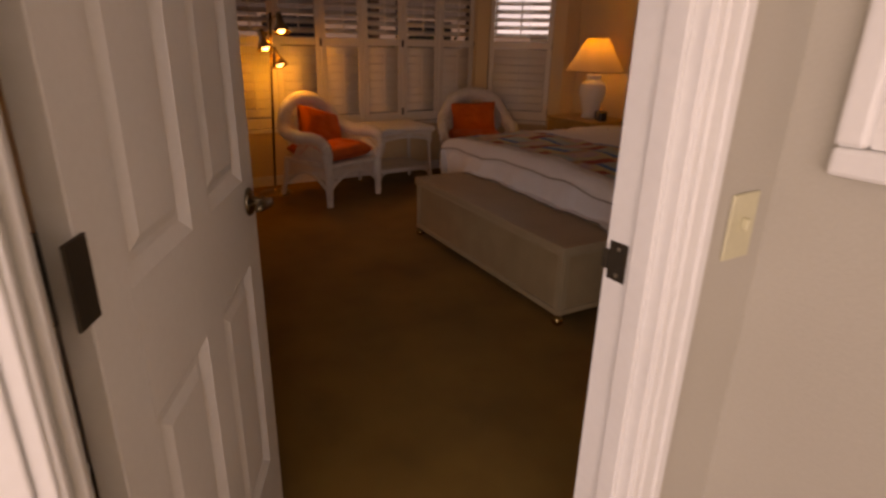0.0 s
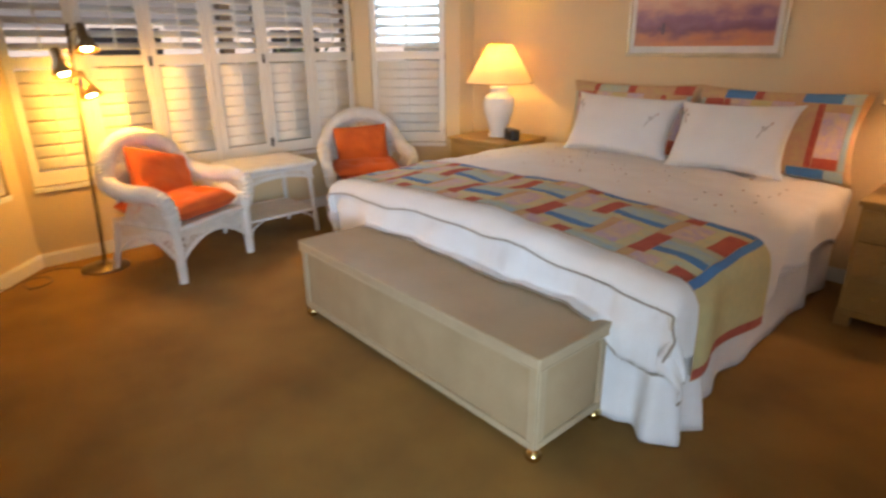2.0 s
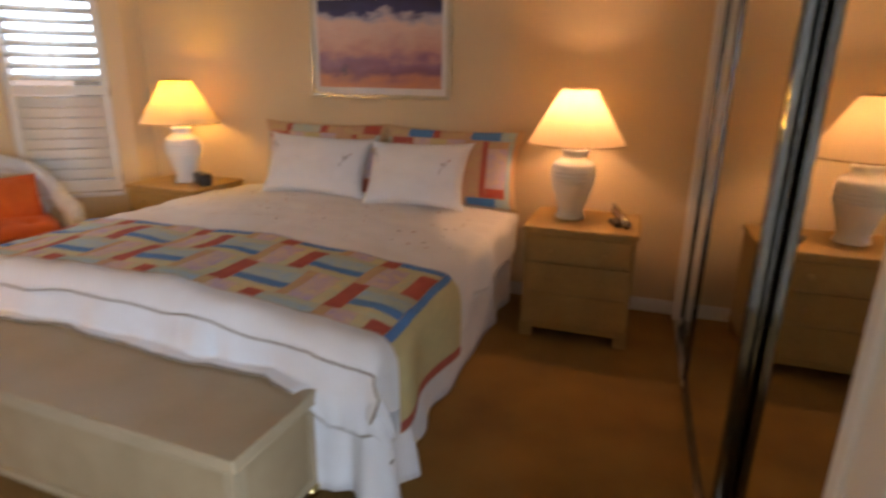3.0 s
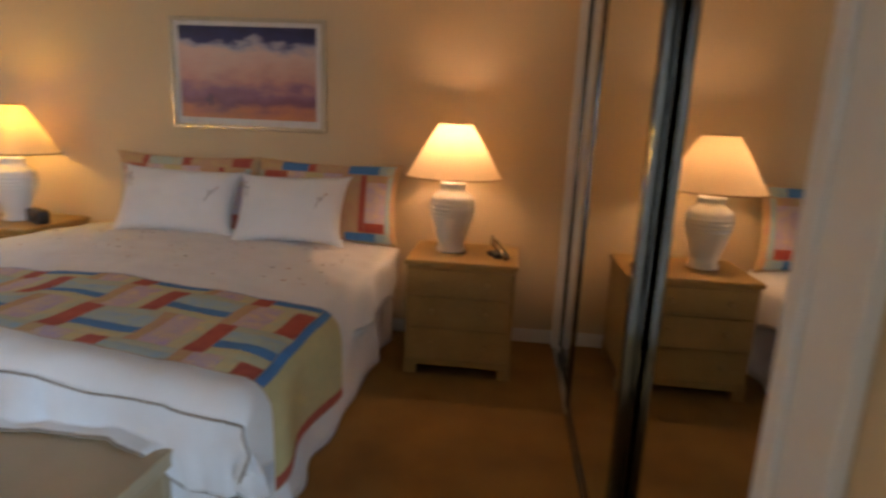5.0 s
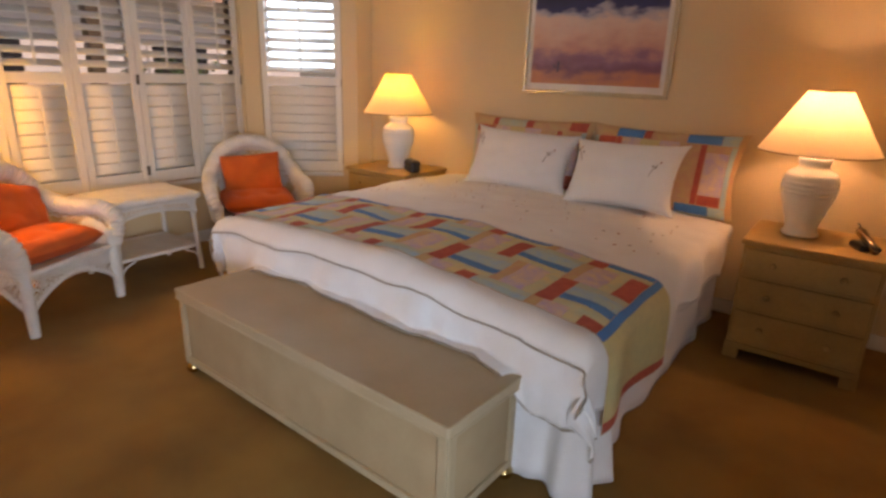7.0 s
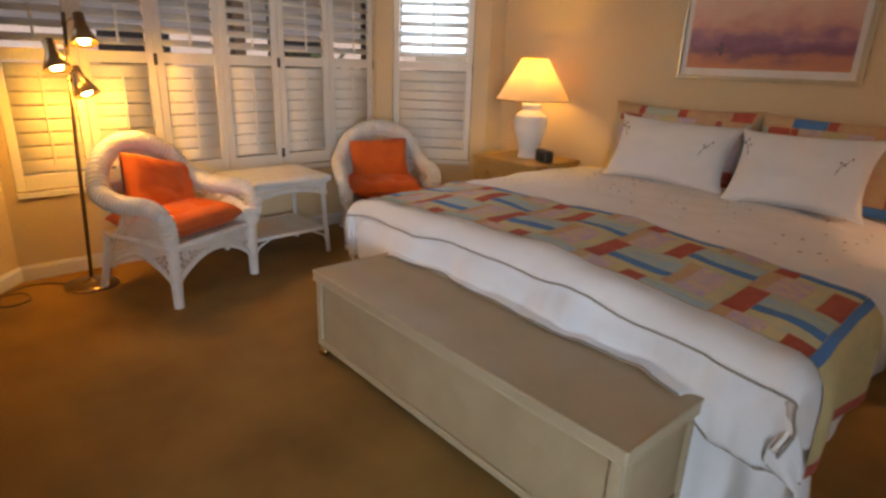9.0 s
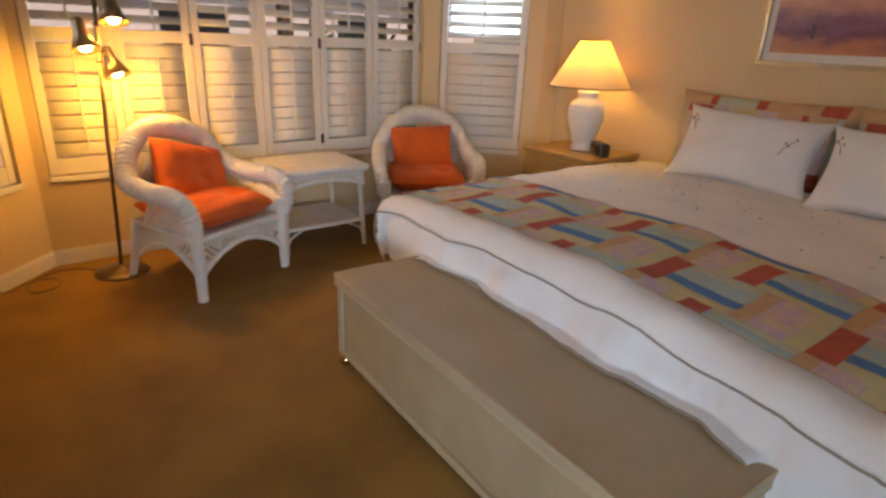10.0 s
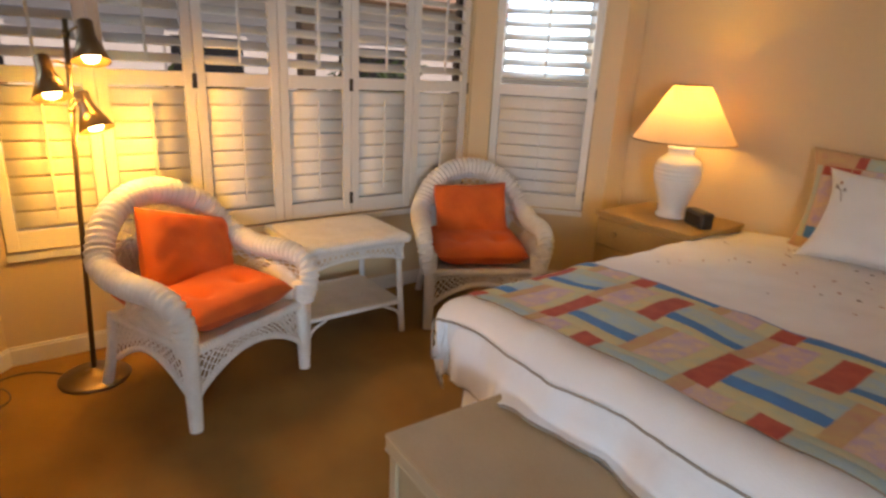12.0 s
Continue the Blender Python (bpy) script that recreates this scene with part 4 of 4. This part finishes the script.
# ---- floor lamp ----
fl = thing("floor_lamp", pose(-4.83, 1.27, 0), "brass floor lamp with three lit cone heads", "floor lamp")
part("base", Geo().lathe([(0.001, 0), (0.135, 0), (0.138, 0.006), (0.13, 0.016), (0.06, 0.024), (0.02, 0.034), (0.012, 0.05), (0.001, 0.05)], 36), "bronze", fl, smooth=True)
part("pole", Geo().tube([(0, 0, 0.03), (-0.012, 0.035, 0.75), (-0.025, 0.075, 1.44)], 0.0095, 12), "bronze", fl, smooth=True)
HEADS = [((0.05, 0.0, 1.165), (-0.022, 0.066, 1.28), 0.2), ((0.05, 0.135, 1.295), (-0.024, 0.072, 1.39), 0.0), ((-0.05, 0.135, 1.035), (-0.019, 0.057, 1.12), 0.5)]
for i, (mouth, joint, tilt) in enumerate(HEADS):
    top = Vector(mouth) + Vector((-0.045, -0.03 * tilt * 2, 0.117))
    m = look(top, mouth) @ pose(0, 0, 0, 180)
    hd = part("shade", Geo().lathe([(0.020, -0.03), (0.026, -0.025), (0.028, 0.03), (0.036, 0.05), (0.066, 0.125), (0.064, 0.125), (0.034, 0.051), (0.02, 0.03)], 28, cap=False), "bronze", fl, "metal cone shade", smooth=True)
    hd.matrix_basis = m
    part("bulb", Geo().lathe([(0.001, 0.035), (0.016, 0.04), (0.031, 0.08), (0.033, 0.10), (0.024, 0.122), (0.001, 0.130)], 18), "bulb", hd, "lit reflector bulb", smooth=True)
    part("arm", Geo().tube([joint, (Vector(joint) + top) / 2 + Vector((0, 0, 0.012)), top], 0.005, 8), "brass", fl, smooth=True)
    part("joint", Geo().lathe([(0.001, -0.012), (0.013, -0.012), (0.013, 0.012), (0.001, 0.012)], 12, joint), "bronze", fl, smooth=True)
    lamp("head_light", "POINT", pose(-4.83, 1.27, 0) @ look(Vector(mouth) + Vector((0, 0, -0.022)), Vector(mouth) + (Vector(mouth) - top)), (8, 8.5, 11.5)[i], HALOGEN, 0.02)
cable = thing("lamp_cord", pose(0, 0, 0), "brown lamp cord looped on the carpet", "cord")
pts = [Vector((-4.90, 1.18, 0.006)), Vector((-5.0, 1.05, 0.006)), Vector((-4.98, 0.93, 0.006)), Vector((-4.86, 0.84, 0.006)), Vector((-4.74, 0.86, 0.006)), Vector((-4.78, 0.97, 0.006)), Vector((-4.90, 0.95, 0.008)), Vector((-4.88, 0.83, 0.014)), Vector((-4.78, 0.76, 0.02)), Vector((-4.70, 0.635, 0.10)), Vector((-4.68, 0.62, 0.22)), Vector((-4.675, 0.605, 0.305))]
fine = []
for i in range(len(pts) - 1):
    p0, p1, p2, p3 = pts[max(i - 1, 0)], pts[i], pts[i + 1], pts[min(i + 2, len(pts) - 1)]
    for k in range(6):
        t = k / 6
        fine.append(0.5 * ((2 * p1) + (p2 - p0) * t + (2 * p0 - 5 * p1 + 4 * p2 - p3) * t * t + (3 * p1 - p0 - 3 * p2 + p3) * t ** 3))
part("cord", Geo().tube(fine, 0.0032, 6), "cord", cable, smooth=True)


# ---- wicker ----
def spline(pts, k=8):
    out = []
    pts = [Vector(p) for p in pts]
    for i in range(len(pts) - 1):
        p0, p1, p2, p3 = pts[max(i - 1, 0)], pts[i], pts[i + 1], pts[min(i + 2, len(pts) - 1)]
        for j in range(k):
            t = j / k
            out.append(0.5 * ((2 * p1) + (p2 - p0) * t + (2 * p0 - 5 * p1 + 4 * p2 - p3) * t * t + (3 * p1 - p0 - 3 * p2 + p3) * t ** 3))
    return out + [pts[-1]]


def wrapped(g, pts, r, step=0.011, n=10, rough=0.12):
    """A cane bar wrapped in strips: the radius swells and sinks along it."""
    total = sum((b - a).length for a, b in zip(pts, pts[1:]))
    k = max(6, int(total / step * 5))
    cum = [0.0]
    for a, b in zip(pts, pts[1:]):
        cum.append(cum[-1] + (b - a).length)
    rr = r if callable(r) else (lambda u: r)
    j, out = 0, []
    for i in range(k + 1):
        s = total * i / k
        while j < len(pts) - 2 and cum[j + 1] < s:
            j += 1
        out.append(pts[j].lerp(pts[j + 1], (s - cum[j]) / max(1e-6, cum[j + 1] - cum[j])))
    v, f, up = [], [], Vector((0.13, 0.21, 0.97)).normalized()
    for i, p in enumerate(out):
        d = (out[min(i + 1, k)] - out[max(i - 1, 0)]).normalized()
        s = d.cross(up)
        s = s.normalized() if s.length > 0.05 else d.cross(Vector((1, 0, 0))).normalized()
        up = s.cross(d).normalized()
        for q in range(n):
            t = 2 * math.pi * q / n
            rad = rr(i / k) * (1 + rough * (2 * abs(math.sin(math.pi * total * i / k / step + t / 2)) ** 0.7 - 1))
            v.append(p + rad * (math.cos(t) * s + math.sin(t) * up))
    for i in range(k):
        f += [(i * n + q, i * n + (q + 1) % n, (i + 1) * n + (q + 1) % n, (i + 1) * n + q) for q in range(n)]
    f += [tuple(range(n))[::-1], tuple(k * n + q for q in range(n))]
    return g.add(v, f)


def lattice(g, fn, nu, nv, r=0.0035, diag=False, seg=10, u0=0.0, u1=1.0, v0=0.0, v1=1.0):
    """Strands woven over a surface fn(u, v)."""
    if diag:
        for i in range(-nv, nu + 1):
            for s in (1, -1):
                pts = []
                for k in range(seg + 1):
                    t = k / seg
                    u = (i + (t if s > 0 else 1 - t) * nv) / nu
                    if 0 <= u <= 1:
                        pts.append(fn(u0 + (u1 - u0) * u, v0 + (v1 - v0) * t))
                if len(pts) > 1:
                    g.tube(pts, r, 5)
    else:
        for i in range(nu + 1):
            g.tube([fn(u0 + (u1 - u0) * i / nu, v0 + (v1 - v0) * k / seg) for k in range(seg + 1)], r, 5)
        for j in range(nv + 1):
            m = nu * 2
            g.tube([fn(u0 + (u1 - u0) * k / m, v0 + (v1 - v0) * j / nv) + Vector((0.003, 0, 0)) * (1 if (k // 1 + j) % 2 else -1) for k in range(m + 1)], r, 4)
    return g


SEAT = 0.33


def wicker_chair(m):
    t = thing("wicker_armchair", m, "white wicker armchair with rolled arms and arched back", "armchair", "wicker armchairs in the bay")
    half = [(0.283, 0.298, 0.325), (0.302, 0.310, 0.41), (0.285, 0.322, 0.488), (0.19, 0.326, 0.528), (-0.02, 0.318, 0.524), (-0.175, 0.303, 0.566), (-0.245, 0.228, 0.690), (-0.283, 0.118, 0.762), (-0.293, 0.0, 0.784)]
    rim = spline([(x, -y, z) for x, y, z in half] + half[-2::-1], 8)
    part("rolled_rim", wrapped(Geo(), rim, lambda u: 0.034 + 0.012 * math.sin(math.pi * u), 0.026, 14, 0.25), "wicker", t, smooth=True)

    def rim_at(u):
        x = u * (len(rim) - 1)
        i = min(int(x), len(rim) - 2)
        return rim[i].lerp(rim[i + 1], x - i)

    def seat_at(u):
        a = math.pi * (u - 0.5) * 1.18
        y = 0.262 * max(-1, min(1, math.sin(a) * 1.15))
        x = -0.245 * max(0, math.cos(a)) ** 0.7 + 0.27 * max(0, abs(u - 0.5) * 2 - 0.62) / 0.38 * 0.98
        return Vector((x, y, SEAT))

    def wall(u, v):
        p, q = rim_at(u), seat_at(u)
        c = p.lerp(q, v)
        return c + Vector((-0.02, 0, 0)) * math.sin(math.pi * v) * (0.3 < u < 0.7)
    g = Geo()
    for ua, ub, k in ((0.03, 0.235, 11), (0.315, 0.685, 20), (0.765, 0.97, 11)):  # the corners between arms and back are left open
        lattice(g, wall, k, 10, 0.0042, seg=8, u0=ua, u1=ub, v0=0.36, v1=1.0)
    lattice(g, wall, 46, 4, 0.0042, seg=4, u0=0.03, u1=0.97, v0=0.0, v1=0.14)
    lattice(g, wall, 34, 2, 0.0034, True, 6, 0.03, 0.97, 0.14, 0.36)
    tagged(part("woven_back", g, "wicker", t), kind="stuff")
    inner = Geo().grid(lambda u, v: wall(0.315 + 0.37 * u, 0.40 + 0.60 * v) + Vector((-0.004, 0, 0)), 40, 10)
    part("back_lining", inner, "wicker", t, smooth=True, thick=0.004)
    part("upper_lining", Geo().grid(lambda u, v: wall(0.30 + 0.40 * u, 0.02 + 0.11 * v) + Vector((-0.004, 0, 0)), 40, 4), "wicker", t, smooth=True, thick=0.004)
    for ua in (0.035, 0.825):
        part("arm_lining", Geo().grid(lambda u, v: wall(ua + 0.14 * u, 0.30 + 0.70 * v), 12, 8), "wicker", t, smooth=True, thick=0.004)
    part("seat", Geo().box(-0.25, -0.265, SEAT - 0.03, 0.27, 0.265, SEAT), "wicker", t, bevel=0.01)
    for s in (-1, 1):
        part("front_leg", wrapped(Geo(), spline([(0.275, s * 0.285, 0.415), (0.282, s * 0.285, 0.25), (0.285, s * 0.288, 0.0)], 6), lambda u: 0.034 - 0.009 * u, 0.014, 10, 0.06), "wicker", t, smooth=True)
        part("back_leg", wrapped(Geo(), spline([(-0.235, s * 0.25, SEAT), (-0.25, s * 0.265, 0.16), (-0.275, s * 0.29, 0.0)], 6), 0.021, 0.014, 8, 0.05), "wicker", t, smooth=True)
        part("side_rail", wrapped(Geo(), spline([(0.275, s * 0.28, SEAT - 0.015), (-0.24, s * 0.25, SEAT - 0.015)], 4), 0.016, 0.014, 8), "wicker", t, smooth=True)

        def side(u, v):
            x = 0.26 - 0.49 * u
            low = 0.13 + 0.11 * math.sin(math.pi * u)
            return Vector((x, s * (0.283 - 0.03 * u), (SEAT - 0.02) * (1 - v) + low * v))
        tagged(part("side_apron", lattice(Geo(), side, 15, 3, 0.0034, True, 6), "wicker", t), kind="stuff")
        part("side_arch", wrapped(Geo(), [side(k / 16, 1.0) for k in range(17)], 0.012, 0.014, 8), "wicker", t, smooth=True)

    def front(u, v):
        y = -0.27 + 0.54 * u
        low = 0.13 + 0.12 * math.sin(math.pi * u) ** 0.8
        return Vector((0.283, y, (SEAT - 0.02) * (1 - v) + low * v))
    tagged(part("front_apron", lattice(lattice(Geo(), front, 18, 3, 0.0034, True, 6, v0=0.2), front, 26, 2, 0.0035, seg=3, v0=0.0, v1=0.2), "wicker", t), kind="stuff")
    part("front_arch", wrapped(Geo(), [front(k / 20, 1.0) for k in range(21)], 0.013, 0.014, 8), "wicker", t, smooth=True)
    part("front_rail", wrapped(Geo(), [Vector((0.283, -0.28 + 0.56 * k / 8, SEAT - 0.012)) for k in range(9)], 0.019, 0.014, 8), "wicker", t, smooth=True)
    return t


CH1, CH2 = pose(-4.60, 1.68, 0, 0, 0, 24), pose(-4.62, 3.17, 0, 0, 0, -29)
ch = wicker_chair(CH1)
copy_thing(ch, CH2)


def tufted(w, d, h):
    def fn(s):
        def f(u, v):
            x, y = 2 * u - 1, 2 * v - 1
            t = max(0.0, (1 - abs(x) ** 5) * (1 - abs(y) ** 5)) ** 0.5
            dim = sum(math.exp(-((x - a) ** 2 + (y - b) ** 2) / 0.035) for a in (-0.42, 0.42) for b in (-0.42, 0.42))
            z = h / 2 + s * h / 2 * t * (1 - 0.55 * dim * (s > 0)) + 0.009 * noise.noise((x * 2.5, y * 2.5, s)) * t
            return Vector((x * d / 2 * (1 - 0.04 * y * y), y * w / 2 * (1 - 0.04 * x * x), z))
        return f
    return Geo().grid(fn(1), 40, 40).grid(fn(-1), 20, 20)


for m, lean in ((CH1, 16), (CH2, -3)):
    c = thing("seat_cushion", m @ pose(0.015, 0, SEAT + 0.001), "orange tufted seat cushion on a wicker armchair", "cushion", "orange seat cushions")
    part("pad", tufted(0.51, 0.54, 0.135), "orange", c, smooth=True)
    p = thing("throw_pillow", m @ pose(-0.060, 0.0, SEAT + 0.030, 0, 0, 90) @ pose(0, 0, 0, -25, lean, 0), "square orange throw pillow leaning on the chair back", "pillow", "orange throw pillows")
    part("pad", cushion(0.45, 0.375, 0.17, power=4.5, pin=0.09, crease=0.022), "orange", p, smooth=True)

tb = thing("wicker_side_table", pose(-4.77, 2.380, 0), "white wicker side table with a lower shelf", "side table")
TW, TD, TH = 0.56, 0.45, 0.535


def tray(u, v):
    x, y = 2 * u - 1, 2 * v - 1
    rim = max(abs(x), abs(y))
    return Vector((x * TD / 2, y * TW / 2, TH - 0.002 + 0.004 * math.sin(v * 150) * 0.4 - 0.012 * max(0, rim - 0.9) * 10 * (rim > 0.9)))


part("top", Geo().grid(tray, 60, 80), "wicker", tb, smooth=True, thick=0.014)
for p, q in (((TD / 2, -TW / 2), (TD / 2, TW / 2)), ((-TD / 2, -TW / 2), (-TD / 2, TW / 2)), ((-TD / 2, -TW / 2), (TD / 2, -TW / 2)), ((-TD / 2, TW / 2), (TD / 2, TW / 2))):
    P, Q = Vector((*p, 0)), Vector((*q, 0))
    n = (Q - P).length
    part("top_edge", wrapped(Geo(), [P.lerp(Q, k / 10) + Vector((0, 0, TH - 0.022)) for k in range(11)], 0.021, 0.014, 8), "wicker", tb, smooth=True)

    def apron(u, v):
        low = 0.055 + 0.05 * (1 - math.sin(math.pi * u) ** 0.6)
        return P.lerp(Q, 0.03 + 0.94 * u) * 0.965 + Vector((0, 0, TH - 0.03 - low * v))
    tagged(part("apron", lattice(lattice(Geo(), apron, int(n / 0.03), 1, 0.0042, True, 3, v0=0.35, v1=0.85), apron, int(n / 0.014), 2, 0.005, seg=2, v0=0.0, v1=0.35), "wicker", tb), kind="stuff")
    part("apron_arch", wrapped(Geo(), [apron(k / 16, 1.0) for k in range(17)], 0.010, 0.012, 8), "wicker", tb, smooth=True)
for sx in (-1, 1):
    for sy in (-1, 1):
        part("leg", wrapped(Geo(), [Vector((sx * (TD / 2 - 0.03 + 0.02 * k / 8), sy * (TW / 2 - 0.04 + 0.025 * k / 8), (TH - 0.03) * (1 - k / 8))) for k in range(9)], 0.016, 0.016, 8, 0.04), "wicker", tb, smooth=True)
        part("brace", Geo().tube(spline([(sx * (TD / 2 - 0.012), sy * (TW / 2 - 0.02), 0.06), (sx * (TD / 2 - 0.014), sy * (TW / 2 - 0.05), 0.12), (sx * (TD / 2 - 0.016), sy * (TW / 2 - 0.12), 0.155)], 4), 0.007, 8), "wicker", tb, smooth=True)
part("shelf", Geo().box(-TD / 2 + 0.012, -TW / 2 + 0.02, 0.165, TD / 2 - 0.012, TW / 2 - 0.02, 0.178), "wicker", tb, bevel=0.004)
for sx in (-1, 1):
    part("stretcher", wrapped(Geo(), [Vector((sx * (TD / 2 - 0.014), -TW / 2 + 0.02 + (TW - 0.04) * k / 8, 0.170)) for k in range(9)], 0.012, 0.014, 8), "wicker", tb, smooth=True)


# ---- outdoors beyond the shutters ----
tagged(part("ground", Geo().add([(-400, -400, -0.35), (400, -400, -0.35), (400, 400, -0.35), (-400, 400, -0.35)], [(0, 1, 2, 3)]), "soil"), "dry garden ground outside the bay", "ground", kind="structure")
house = thing("neighbour_house", pose(-13.5, 2, -0.35), "pale stucco house across the yard", "house")
part("wall", Geo().box(-5, -9, 0, 0, 9, 2.9), "outer", house)
part("roof", Geo().add([(0.6, -9.6, 2.9), (0.6, 9.6, 2.9), (-5.6, 9.6, 2.9), (-5.6, -9.6, 2.9), (-2.5, -9.6, 4.3), (-2.5, 9.6, 4.3)], [(0, 1, 5, 4), (2, 3, 4, 5), (0, 4, 3), (1, 2, 5), (0, 3, 2, 1)]), "roof", house)
for y in (-5.5, -2.2, 1.4, 5.0):
    w = part("window", Geo().box(0.002, y, 0.9, 0.05, y + 1.4, 2.1), "white", house)
    part("pane", Geo().box(0.052, y + 0.08, 0.98, 0.06, y + 1.32, 2.02), "black", w)
random.seed(11)
for cx, cy, r, hgt in ((-8.3, 0.6, 0.8, 1.5), (-8.8, 2.6, 0.7, 1.35), (-8.2, 4.6, 0.9, 1.6)):
    sh = thing("garden_shrub", pose(cx, cy, -0.35), "leafy green garden shrub outside", "shrub", "shrubs outside the bay")
    g = Geo()
    for i in range(900):
        d = Vector((random.gauss(0, 1), random.gauss(0, 1), random.gauss(0, 1))).normalized() * r * random.uniform(0.55, 1.0) * (1 + 0.25 * noise.noise((i, cx, cy)))
        c = Vector((d.x, d.y, hgt * 0.55 + d.z * hgt * 0.55 / r))
        if c.z < 0.05:
            continue
        a, b = Vector((random.gauss(0, 1), random.gauss(0, 1), random.gauss(0, 1))).normalized() * 0.08, Vector((random.gauss(0, 1), random.gauss(0, 1), random.gauss(0, 1))).normalized() * 0.045
        g.add([c - a, c + b, c + a, c - b], [(0, 1, 2, 3)])
    part("crown", g, "leaf", sh)
    part("trunk", Geo().tube([(0, 0, 0), (0.03, 0.02, hgt * 0.3), (0, 0.05, hgt * 0.7)], [0.05, 0.04, 0.02], 8), "cord", sh)
for y in (0.9, 3.15):
    p = thing("porch_post", pose(-6.9, y, -0.35), "dark timber porch post outside the bay", "post", "porch posts")
    part("post", Geo().box(-0.06, -0.06, 0, 0.06, 0.06, 2.75), "cord", p, bevel=0.008)

ol = thing("wall_outlet", along(BAY[3], BAY[2])[0] @ pose(0.30, -0.001, 0.33), "ivory wall outlet with a brown plug under the bay", "power outlet")
part("plate", Geo().box(-0.035, -0.006, -0.057, 0.035, 0, 0.057), "ivory", ol, bevel=0.003)
part("plug", Geo().box(-0.013, -0.032, -0.035, 0.013, -0.0065, -0.008), "cord", ol, bevel=0.004)
